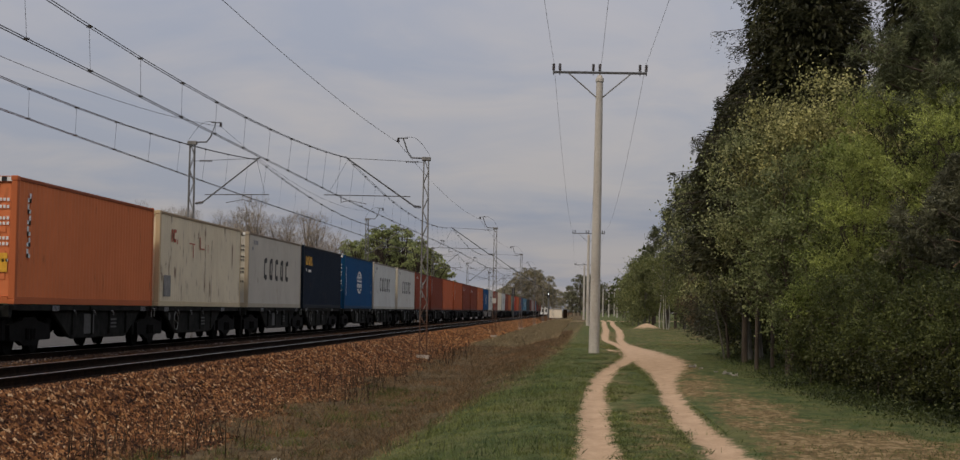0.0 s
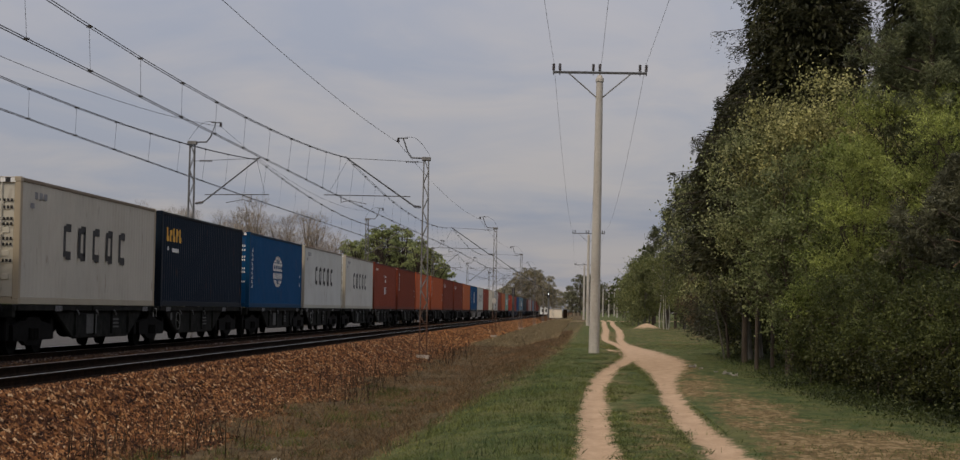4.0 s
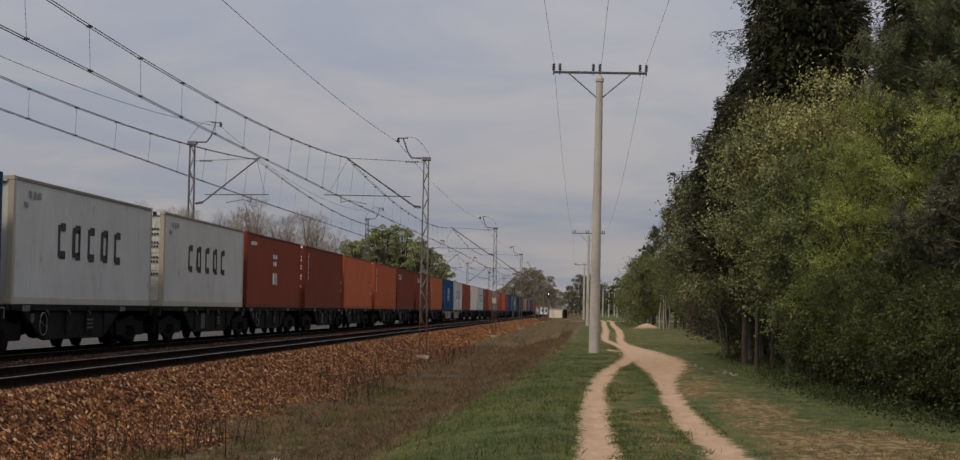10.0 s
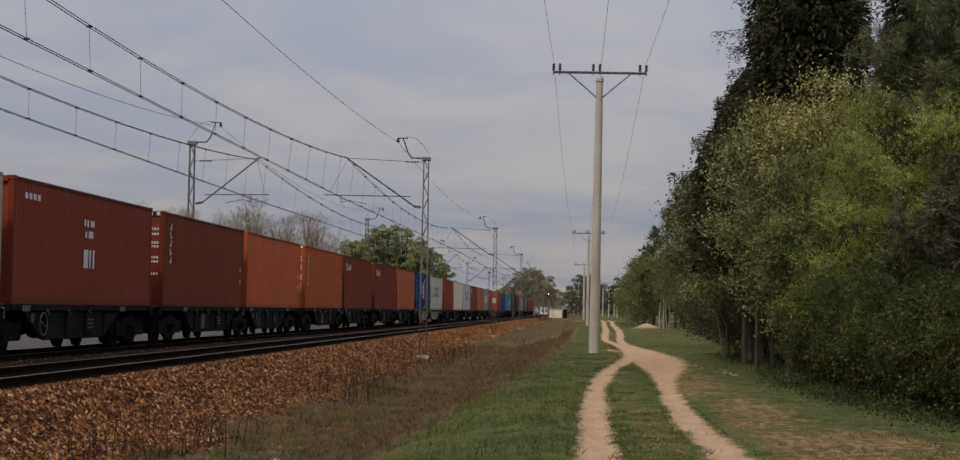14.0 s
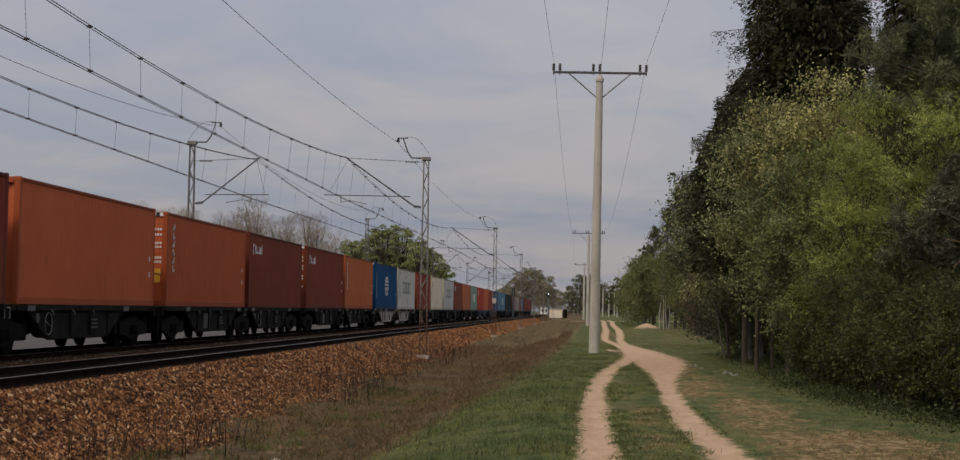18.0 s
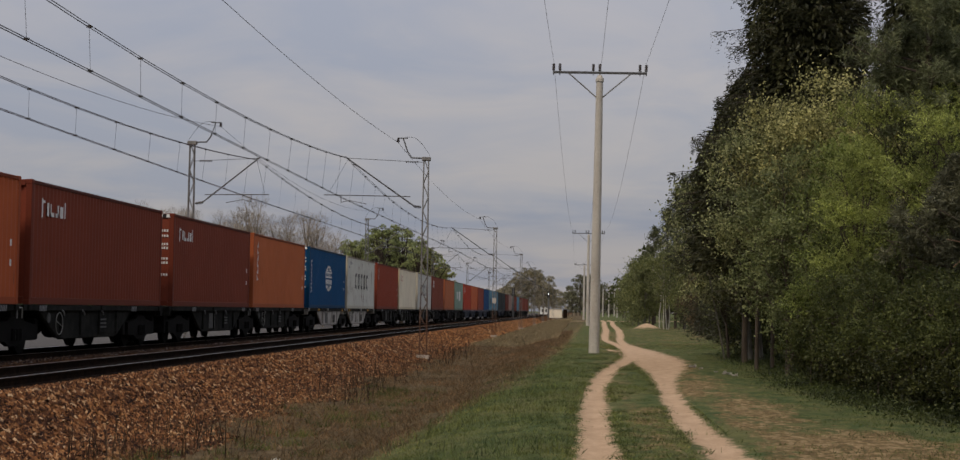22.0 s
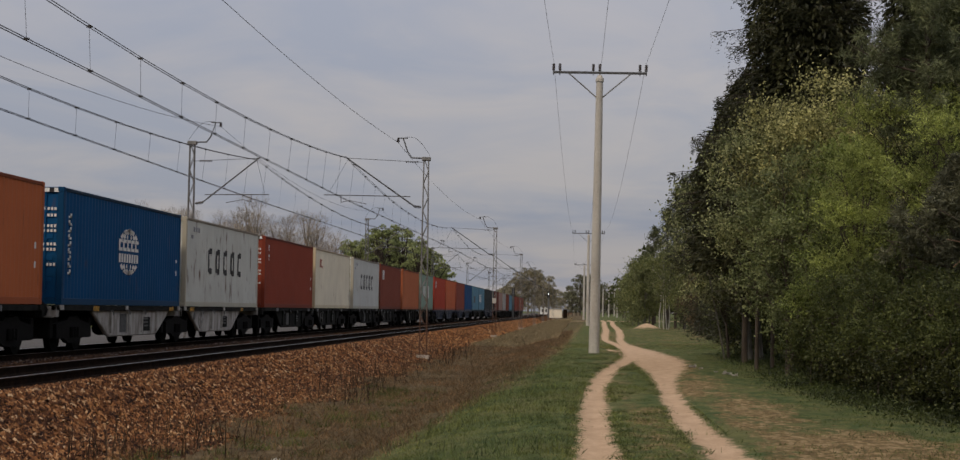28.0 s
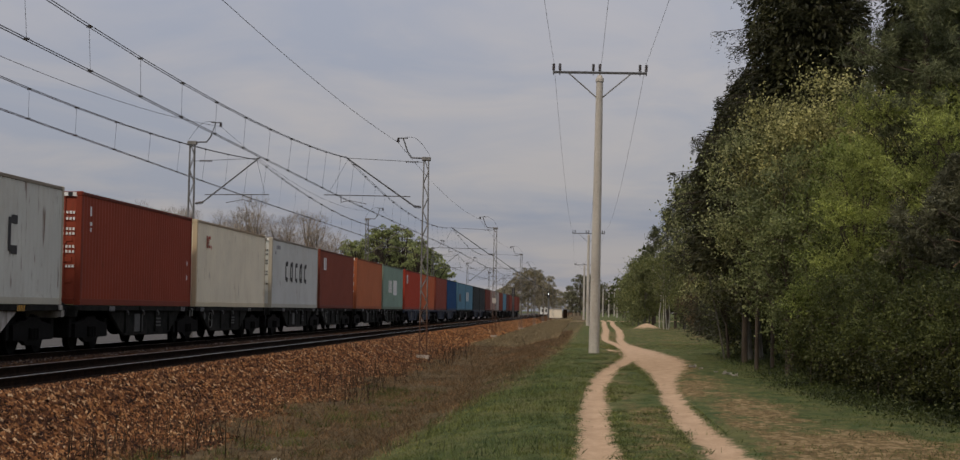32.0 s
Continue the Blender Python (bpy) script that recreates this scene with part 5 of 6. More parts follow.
def pine(x, y, base, h, crown_from, radius, label, seed, n_cards=16000, mat=None, card=0.13, whorls=None):
    """Upswept branches that end in round tufts of long needles."""
    r = np.random.default_rng(seed)
    t = empty("tree", pose(x, y, base))
    part_mesh("trunk", stem_mesh("trunk", [((0, 0, -0.2), (0.05, 0, h * 0.5), 0.15, 0.10), ((0.05, 0, h * 0.5), (0, 0, h), 0.10, 0.012)]), M_BARK, t)
    segs, tufts = [], []
    n = whorls or int((h - crown_from) * 7)
    for k in range(n):
        u = (k + r.uniform(0, 1)) / n
        z = crown_from + (h - crown_from) * u
        ln = radius * (1 - u ** 1.5 * 0.85) * r.uniform(0.6, 1.15)
        az = r.uniform(0, 2 * math.pi)
        d = np.array([math.cos(az), math.sin(az), 0.15 + 0.35 * u])
        p = np.array([0, 0, z])
        q = p + d * ln * 0.55
        e = q + (d + np.array([0, 0, 0.25])) * ln * 0.45
        segs += [(p, q, 0.035, 0.02), (q, e, 0.02, 0.006)]
        for j in range(14):
            f = r.uniform(0.25, 1.0)
            s = p + (e - p) * f
            tip = s + r.normal(0, 0.16, 3) * ln * 0.8 + np.array([0, 0, 0.06])
            segs.append((s, tip, 0.008, 0.004))
            tufts.append(tip)
    part_mesh("branchwork", stem_mesh("branchwork", segs), M_BARK, t)
    tufts = np.array(tufts)
    k = r.integers(0, len(tufts), n_cards)
    off = r.normal(0, 1, (n_cards, 3))
    off /= np.linalg.norm(off, axis=1, keepdims=True)
    C = tufts[k] + off * r.uniform(0.04, 0.17, n_cards)[:, None] * (card / 0.13)
    part_mesh("crown", np_mesh("crown", *cards_np(C, r, card, 0.016 * card / 0.13, off, 0.6)), mat or M_PINE, t)
    return tagged(t, label, "tree")


def lobed(x, y, base, h, low, rx, ry, lobes, lobe_r, leaves, leaf, mat, label, seed, bark=None, group="", trunk=0.06,
          stems=((0.0, 0.0),), lean=(0.0, 0.0), shoots=0.0, bunch=9, shell=0.62, deep=0.25):
    """Broadleaf tree or bush: limbs that end in rounded boughs, each clothed in leafy shoots with dark gaps between."""
    r = np.random.default_rng(seed)
    t = empty("tree", pose(x, y, base))
    cz, hz = (h + low) / 2, max(0.2, (h - low) / 2 - lobe_r * 0.7)
    k = np.arange(lobes) + 0.5
    phi, th = np.arccos(1 - 2 * k / lobes), k * 2.39996
    U = np.stack([np.sin(phi) * np.cos(th), np.sin(phi) * np.sin(th), np.cos(phi)], 1) + r.normal(0, 0.16, (lobes, 3))
    U *= (r.uniform(0.0, 1, (lobes, 1)) ** 0.4) * 0.45 + 0.55
    B = U * np.array([max(0.15, rx - lobe_r * 0.7), max(0.15, ry - lobe_r * 0.7), hz])
    B += np.array([lean[0], lean[1], cz])
    R = lobe_r * r.uniform(0.6, 1.35, lobes)
    segs = []
    for sx, sy in stems:
        top = np.array([lean[0] + sx * 0.6, lean[1] + sy * 0.6, low + (h - low) * 0.55])
        foot, mid = np.array([sx, sy, -0.2]), np.array([sx + lean[0] * 0.2, sy + lean[1] * 0.2, max(0.3, low * 0.8)])
        part_mesh("trunk", stem_mesh("trunk", [(foot, mid, trunk, trunk * 0.85), (mid, top, trunk * 0.85, trunk * 0.3)]), bark or M_BARK, t)
    st = np.array(stems)
    for c in B:
        j = r.integers(0, len(st))
        f = r.uniform(0.3, 0.9)
        p = np.array([st[j, 0] * (1 - 0.4 * f) + lean[0] * f, st[j, 1] * (1 - 0.4 * f) + lean[1] * f, max(0.2, min(c[2] * 0.72, low + (h - low) * 0.5 * f))])
        q = p * 0.45 + c * 0.55 + r.normal(0, 0.06, 3)
        segs += [(p, q, trunk * 0.36, trunk * 0.22), (q, c, trunk * 0.22, 0.006)]
        for m in range(4):
            d = r.normal(0, 1, 3) + np.array([0, 0, 0.5])
            segs.append((c - (c - q) * 0.3, c + d / np.linalg.norm(d) * lobe_r * 0.9, 0.008, 0.003))
    part_mesh("branchwork", stem_mesh("branchwork", segs), bark or M_BARK, t)
    n = leaves // bunch
    j = r.choice(lobes, n, p=R ** 2 / (R ** 2).sum())
    D = r.normal(0, 1, (n, 3))
    D /= np.linalg.norm(D, axis=1, keepdims=True)
    D[:, 2] = np.where(D[:, 2] < -0.35, -D[:, 2], D[:, 2])
    rad = np.where(r.uniform(0, 1, n) < deep, r.uniform(0.1, shell, n), r.uniform(shell, 1.08, n))
    root = B[j] + D * (R[j] * rad)[:, None] * np.array([1, 1, 0.85])
    out = D * 0.7 + r.normal(0, 0.45, (n, 3)) + np.array([0, 0, 0.25 + shoots])
    out /= np.linalg.norm(out, axis=1, keepdims=True)
    long_ = np.where(r.uniform(0, 1, n) < 0.12, 2.1, 1.0) * (1 + shoots)
    f = np.linspace(0, 1, bunch)
    C = root[:, None] + out[:, None] * (f[None, :, None] * (leaf * 3.6 * long_)[:, None, None])
    C = (C + r.normal(0, leaf * 0.42, C.shape)).reshape(-1, 3)
    part_mesh("crown", np_mesh("crown", *cards_np(C, r, leaf, leaf * 0.64)), mat, t)
    return tagged(t, label, "tree", group)


G = -0.28
SWAYING = []
# tall spruces that stand over the thicket; the nearest keeps long low branches under a narrower top
spruce(6.6, 49.5, G, 17.5, 4.6, "tall dark spruce with drooping branches", 11, 100000, 0.12, None, 99.0,
       [(0, 2.9), (4.6, 3.5), (6.9, 4.0), (7.6, 3.3), (8.4, 2.55), (10.5, 2.75), (14, 2.1), (17.5, 0.2)], 0.72)
spruce(5.05, 51.5, G, 9.0, 2.6, "smaller dark spruce beside the tall one", 16, 34000, 0.36, None, 99.0,
       [(0, 2.4), (5.0, 2.5), (6.7, 2.3), (7.7, 1.4), (9.0, 0.2)], 0.8)
spruce(9.55, 46.0, G, 22.0, 3.4, "tall dark spruce behind the thicket", 12, 36000)
spruce(11.3, 54.0, G, 21.0, 3.0, "dark spruce deeper in the wood", 13, 16000)
# the leafy thicket, from the tall blossoming bushes at the back to the low ones at its foot
CHERRY = "bird cherry bush with pale blossom among its leaves"
lobed(4.75, 45.2, G, 6.1, 1.6, 1.55, 1.3, 30, 0.46, 14000, 0.088, M_BLOSSOM, CHERRY, 41, shoots=0.35)
lobed(6.1, 44.2, G, 7.4, 2.2, 1.75, 1.4, 34, 0.50, 19000, 0.088, M_PALE, CHERRY, 42, shoots=0.45)
lobed(5.25, 45.9, G, 7.25, 3.0, 1.25, 1.1, 24, 0.44, 11000, 0.088, M_PALE, CHERRY, 52, shoots=0.5)
lobed(7.4, 43.0, G, 7.25, 2.2, 1.35, 1.2, 24, 0.46, 10000, 0.088, M_PALE, CHERRY, 43, shoots=0.45)
lobed(5.3, 42.4, G, 5.6, 1.2, 1.4, 1.2, 26, 0.44, 13000, 0.082, M_SALLOW, "dull green sallow bush in the middle of the thicket", 44)
lobed(6.35, 40.0, G, 6.0, 1.0, 1.45, 1.3, 26, 0.48, 15000, 0.080, M_LEAF, "leafy bush with fresh green leaves at the wood's edge", 45)
lobed(4.95, 40.2, G, 4.3, 0.9, 0.95, 0.9, 18, 0.36, 9000, 0.075, M_SALLOW, "dull green sallow bush in the middle of the thicket", 46)
lobed(5.42, 53.1, G, 5.9, 1.9, 1.9, 1.5, 30, 0.46, 13000, 0.095, M_BLOSSOM, "grey-stemmed bird cherry with white blossom and a leaning crown", 47, M_GREYBARK,
      "", 0.095, ((0.0, 0.0), (0.33, 0.1)), (-0.75, 0.0), 0.3)
r_twig = np.random.default_rng(77)
bare = tagged(empty("bare_sapling", pose(3.9, 55.0, G)), "leafless sapling with thin twigs at the corner of the thicket", "tree")
part("stem", tube([(0.9, 0.3, -0.1), (0.4, 0.1, 2.4), (-0.2, 0.0, 4.6), (-0.5, 0.0, 5.9)], [0.03, 0.024, 0.015, 0.004], 5), M_GREYBARK, bare)
for k in range(14):
    f = r_twig.uniform(0.55, 1.0)
    x0, z0 = 0.4 - 0.9 * f + 0.1, 2.4 + 3.2 * (f - 0.2)
    dx, dy, dz = r_twig.normal(-0.25, 0.35), r_twig.normal(0, 0.3), r_twig.uniform(0.35, 0.9)
    part("twig", tube([(x0, 0, z0), (x0 + dx * 0.5, dy * 0.5, z0 + dz * 0.4), (x0 + dx, dy, z0 + dz)], [0.011, 0.008, 0.003], 4), M_GREYBARK, bare)
lobed(5.0, 56.2, G, 5.0, 0.7, 1.5, 1.2, 22, 0.42, 9000, 0.095, M_BLOSSOM, "bird cherry at the corner of the thicket", 48, None, "", 0.06, ((0.0, 0.0),), (-0.25, 0.0), 0.3)
lobed(7.15, 36.0, G, 6.45, 2.6, 1.9, 1.5, 34, 0.46, 30000, 0.050, M_YELLOW, "young broadleaf tree in fine bright green leaf", 49, bunch=12)
lobed(5.65, 34.6, G, 5.0, 1.4, 0.75, 0.75, 20, 0.34, 17000, 0.048, M_YELLOW, "young broadleaf tree in fine bright green leaf", 50, bunch=12)
lobed(7.8, 33.6, G, 6.0, 2.6, 1.6, 1.2, 26, 0.44, 20000, 0.050, M_YELLOW, "young broadleaf tree in fine bright green leaf", 51, bunch=12)
# lower bushes take darker leaves than the tops, as painted shade
LOWBUSH = "low leafy bush overhanging the foot of the thicket"
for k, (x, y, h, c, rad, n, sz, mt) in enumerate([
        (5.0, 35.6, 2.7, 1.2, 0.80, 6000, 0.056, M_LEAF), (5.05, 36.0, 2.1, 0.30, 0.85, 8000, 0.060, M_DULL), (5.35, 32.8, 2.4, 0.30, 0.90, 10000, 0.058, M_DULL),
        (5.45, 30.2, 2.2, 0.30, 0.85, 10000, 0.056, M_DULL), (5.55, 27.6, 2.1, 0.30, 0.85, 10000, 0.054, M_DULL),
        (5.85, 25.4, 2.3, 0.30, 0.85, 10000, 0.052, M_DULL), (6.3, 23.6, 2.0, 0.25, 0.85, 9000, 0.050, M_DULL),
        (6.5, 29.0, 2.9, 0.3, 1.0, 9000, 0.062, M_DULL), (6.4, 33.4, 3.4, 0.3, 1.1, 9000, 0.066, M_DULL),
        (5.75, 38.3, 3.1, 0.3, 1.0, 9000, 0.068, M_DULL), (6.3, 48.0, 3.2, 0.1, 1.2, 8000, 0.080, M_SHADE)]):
    lobed(x, y, G, h, c, rad, rad, 18, rad * 0.36, n, sz, mt, LOWBUSH if mt is not M_SHADE else "shrub with the shade of the trees painted into its green", 80 + k, trunk=0.014, stems=((0.1, 0.0), (-0.12, 0.1)))
# foot and inner shrubs: near-black leaves stand in for the shade there
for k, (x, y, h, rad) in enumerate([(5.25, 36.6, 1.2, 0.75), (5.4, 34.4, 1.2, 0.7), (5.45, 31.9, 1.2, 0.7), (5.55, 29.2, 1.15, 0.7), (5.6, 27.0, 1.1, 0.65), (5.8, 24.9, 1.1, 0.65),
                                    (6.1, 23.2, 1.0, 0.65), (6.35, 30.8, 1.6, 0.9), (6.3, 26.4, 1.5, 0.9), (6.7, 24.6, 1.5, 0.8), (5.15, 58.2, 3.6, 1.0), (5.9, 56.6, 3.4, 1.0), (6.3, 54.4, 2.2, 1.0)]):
    lobed(x, y, G, h, -0.1, rad, rad, 14, rad * 0.42, 6500, 0.055 + 0.0009 * (y - 24), M_SHADE, "low shrub coloured dark for the shade at the foot of the thicket", 320 + k, trunk=0.012)
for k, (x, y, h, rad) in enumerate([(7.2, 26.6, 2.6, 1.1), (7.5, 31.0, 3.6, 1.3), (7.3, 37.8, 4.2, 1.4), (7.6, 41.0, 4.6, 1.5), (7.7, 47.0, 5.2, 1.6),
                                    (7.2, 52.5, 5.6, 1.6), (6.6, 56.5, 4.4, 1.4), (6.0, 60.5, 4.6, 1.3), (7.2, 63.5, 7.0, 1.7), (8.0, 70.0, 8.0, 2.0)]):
    lobed(x, y, G, h, 0.1, rad, rad, 16, rad * 0.42, 6500, 0.085, M_SHADE, "shrub with the shade of the trees painted into its green", 100 + k, trunk=0.05)
SWAYING.append(pine(7.6, 36.6, G, 9.8, 5.0, 1.95, "young pine with long grey-green needles", 21, 52000, M_PINE, 0.17))
pine(6.2, 27.6, G, 3.85, 1.6, 1.65, "low dark pine at the front of the thicket", 23, 42000, M_DARKPINE, 0.13, 20)
dead = tagged(empty("dead_branch", pose(6.55, 26.6, 2.55)), "bare red-brown dead branch hanging out of the thicket", "branch")
part("limb", tube([(0.5, 0.6, -0.75), (0.1, 0.1, -0.02), (-0.35, -0.05, -0.22), (-0.75, -0.1, -0.55)], [0.03, 0.024, 0.016, 0.006], 6), M_DEADWOOD, dead)
part("twig", tube([(-0.2, 0.0, -0.14), (-0.5, -0.1, -0.18), (-0.85, -0.1, -0.12)], [0.013, 0.010, 0.004], 5), M_DEADWOOD, dead)
# unseen trees beside and behind the viewer, added to darken the ground at right
for k, (x, y, h) in enumerate([(7.3, 18.6, 9.0), (6.4, 14.6, 9.0), (8.6, 16.0, 10.0), (5.9, 10.0, 8.5), (8.0, 1.5, 9.0), (8.6, -6.0, 9.0), (9.0, -14.0, 9.5)]):
    lobed(x, y, G, h, 0.6, 1.7, 1.9, 14, 0.95, 3000, 0.22, M_LEAF if k % 2 else M_DULL, "unseen leafy tree added beside the path to block sky light", 340 + k)
# farther along the edge of the wood: dark conifers, withered growth, birches
for k, (x, y, h, rad, n) in enumerate([(8.2, 78.0, 11.5, 3.2, 14000), (8.9, 92.0, 11.6, 3.4, 16000), (9.4, 108.0, 12.4, 3.4, 16000), (9.9, 124.0, 13.0, 3.2, 12000)]):
    spruce(x, y, G, h, rad, "dark conifer at the far edge of the wood", 120 + k, n, 0.05, M_NEEDLE)
for k, (x, y, h, rad) in enumerate([(9.6, 139.0, 13.0, 2.9), (8.7, 152.0, 12.6, 2.6), (8.3, 160.0, 11.2, 2.5), (7.5, 170.0, 9.8, 2.2), (9.2, 147.0, 13.2, 2.6)]):
    pine(x, y, G, h, 2.0, rad, "dark pine standing above the birches", 130 + k, 12000, M_CONIFER, 0.26)
for k, (x, y, h, rad) in enumerate([(8.2, 119.0, 4.4, 1.1), (8.0, 112.0, 3.2, 1.0), (8.9, 121.0, 1.6, 1.3)]):
    lobed(x, y, G, h, 0.2, rad, rad, 12, rad * 0.4, 3600, 0.10, M_BROWN, "half-withered brown bush at the wood's edge", 140 + k)
for k, (x, y, h) in enumerate([(6.85, 143.0, 6.6), (7.2, 142.0, 7.0), (7.55, 144.0, 6.9), (7.75, 146.0, 6.8)]):
    broadleaf(x, y, G, h, 3.4, 0.95, 3000, 0.12, M_BIRCHLEAF, "slender birch with a white trunk and light green leaves", 90 + k, M_BIRCH, "birches", 0.055, 1.6, 0.22, 18)
for k, (x, y, h, rad) in enumerate([(6.0, 152.0, 6.6, 1.3), (6.6, 158.0, 6.9, 1.4), (5.9, 166.0, 6.7, 1.4), (5.7, 178.0, 6.4, 1.5), (6.6, 172.0, 7.4, 1.6), (6.3, 190.0, 6.6, 1.7),
                                    (8.4, 134.0, 6.8, 1.4), (8.7, 124.0, 6.4, 1.3)]):
    lobed(x, y, G, h, 0.4, rad, rad, 18, rad * 0.36, 5200, 0.17, M_BIRCHLEAF, "light green leafy tree along the wood's edge", 150 + k, M_GREYBARK)
for k in range(10):
    r = np.random.default_rng(200 + k)
    y = 200 + k * 14
    lobed(6.9 + r.uniform(0, 2.0) + (y - 160) * 0.006, y, G, r.uniform(5.8, 7.4), 0.5, 1.9, 1.9, 12, 0.75, 2400, 0.24, M_BIRCHLEAF if k % 3 else M_DULL, "leafy tree along the far edge of the wood", 220 + k)


def woods(name, label, spots, mat, card, seed, per, aspect=0.7, fan=False, low=0.12, lumps=14, lump=0.30):
    """Far trees that nobody could count: crowns of rounded boughs on stems, or bare crowns of fanned twigs, as one mesh."""
    r = np.random.default_rng(seed)
    C, D, segs = [], [], []
    for x, y, h, rad in spots:
        segs.append(((x, y, -0.6), (x + r.normal(0, 0.2), y, h * 0.9), 0.014 * h, 0.02))
        z = h * (low + (0.96 - low) * r.uniform(0, 1, lumps) ** 0.8)
        a = r.uniform(0, 2 * math.pi, lumps)
        wide = rad * np.sqrt(np.clip(1.05 - ((z / h - 0.5) / 0.56) ** 2, 0.05, 1)) * r.uniform(0.2, 1, lumps) ** 0.5
        cl = np.stack([np.cos(a) * wide, np.sin(a) * wide, z], 1)
        for c in cl:
            segs.append(((x, y, c[2] * 0.7), (x + c[0], y + c[1], c[2]), 0.006 * h, 0.02))
        k = r.integers(0, lumps, per)
        d = r.normal(0, 1, (per, 3))
        d /= np.linalg.norm(d, axis=1, keepdims=True)
        d[:, 2] = np.abs(d[:, 2]) - 0.25
        c = cl[k] + d * (rad * lump * r.uniform(0.3, 1.1, per) ** 0.5)[:, None]
        C.append(c + np.array([x, y, 0]))
        D.append(c / (np.linalg.norm(c, axis=1, keepdims=True) + 1e-6) + d * 0.9)
    C, D = np.concatenate(C), np.concatenate(D)
    t = empty(name)
    part_mesh("crowns", np_mesh("crowns", *cards_np(C, r, card, card * aspect, D if fan else None)), mat, t)
    part_mesh("stems", stem_mesh("stems", segs), M_BUD if mat in (M_FAR, M_BUD) else M_BARK, t)
    return tagged(t, label, "woodland", kind="stuff")


r_ = np.random.default_rng(5)
woods("wood", "dim inner wood behind the thicket", [(r_.uniform(10.5, 28), r_.uniform(58, 150), r_.uniform(8, 13), 2.6) for _ in range(60)], M_NEEDLE, 0.26, 6, 420)
spruce(9.9, 38.5, G, 15.0, 2.6, "dark spruce deeper in the wood", 14, 16000)
woods("wood", "leafy wood receding along the path", [(r_.uniform(9.5, 30), r_.uniform(150, 420), r_.uniform(7, 10), 3.0) for _ in range(70)], M_DULL, 0.5, 8, 400)
# grove and far crowns: distance haze comes from their pale leaf colours
woods("pine_grove", "pine grove behind the railway, its green paled for haze", [(x, 200 + r_.uniform(-5, 9), h, 1.7) for x, h in zip(np.linspace(-29.6, -16.3, 22),
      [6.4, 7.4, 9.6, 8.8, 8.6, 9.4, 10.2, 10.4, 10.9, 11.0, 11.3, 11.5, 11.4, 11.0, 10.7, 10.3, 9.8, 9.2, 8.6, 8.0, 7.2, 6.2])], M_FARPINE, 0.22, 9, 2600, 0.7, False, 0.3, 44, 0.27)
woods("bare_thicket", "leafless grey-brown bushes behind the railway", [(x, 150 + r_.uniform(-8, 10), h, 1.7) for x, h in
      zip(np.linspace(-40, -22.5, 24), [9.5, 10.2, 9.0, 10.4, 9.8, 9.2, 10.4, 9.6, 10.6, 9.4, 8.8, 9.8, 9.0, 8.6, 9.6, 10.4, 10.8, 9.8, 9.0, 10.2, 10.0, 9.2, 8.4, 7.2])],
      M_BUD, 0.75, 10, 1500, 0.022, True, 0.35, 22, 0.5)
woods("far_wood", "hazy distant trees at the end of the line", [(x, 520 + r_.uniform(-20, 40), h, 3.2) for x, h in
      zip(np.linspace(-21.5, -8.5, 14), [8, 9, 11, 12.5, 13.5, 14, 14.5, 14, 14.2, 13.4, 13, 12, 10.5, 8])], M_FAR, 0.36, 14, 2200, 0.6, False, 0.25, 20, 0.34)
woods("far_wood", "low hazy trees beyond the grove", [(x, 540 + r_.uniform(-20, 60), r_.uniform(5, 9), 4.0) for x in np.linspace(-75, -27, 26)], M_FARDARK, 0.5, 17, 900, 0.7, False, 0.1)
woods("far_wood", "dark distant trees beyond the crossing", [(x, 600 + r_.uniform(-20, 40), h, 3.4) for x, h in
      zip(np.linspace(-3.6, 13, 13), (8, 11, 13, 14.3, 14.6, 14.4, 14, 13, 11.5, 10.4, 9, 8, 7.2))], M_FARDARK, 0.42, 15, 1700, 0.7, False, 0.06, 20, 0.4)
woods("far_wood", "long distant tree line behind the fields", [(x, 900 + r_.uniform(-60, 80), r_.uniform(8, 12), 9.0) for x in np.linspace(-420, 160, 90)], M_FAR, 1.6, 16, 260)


# ---- ground cover ----
def blades(name, label, X, Y, hgt, wid, mat, seed, lean=0.35):
    """Single upright blades, three corners each, rooted in the ground."""
    r = np.random.default_rng(seed)
    n = len(X)
    Z = soil_height(X, Y) - 0.014
    H = hgt * r.uniform(0.45, 1.35, n)
    a = r.uniform(0, 2 * math.pi, n)
    dx, dy = np.cos(a) * wid / 2, np.sin(a) * wid / 2
    ox, oy = r.normal(0, lean, n) * H, r.normal(0, lean, n) * H
    V = np.stack([np.stack([X - dx, Y - dy, Z], 1), np.stack([X + dx, Y + dy, Z], 1), np.stack([X + ox, Y + oy, Z + H], 1)], 1).reshape(-1, 3)
    me = np_mesh(name, V, np.arange(3 * n).reshape(n, 3))
    me.materials.append(mat)
    return tagged(new(name, me), label, "grass", kind="stuff")


def scatter(n, x0, x1, y0, y1, seed, power=1.6):
    r = np.random.default_rng(seed)
    y = y0 + (y1 - y0) * r.uniform(0, 1, n) ** power
    return r.uniform(x0, x1, n), y


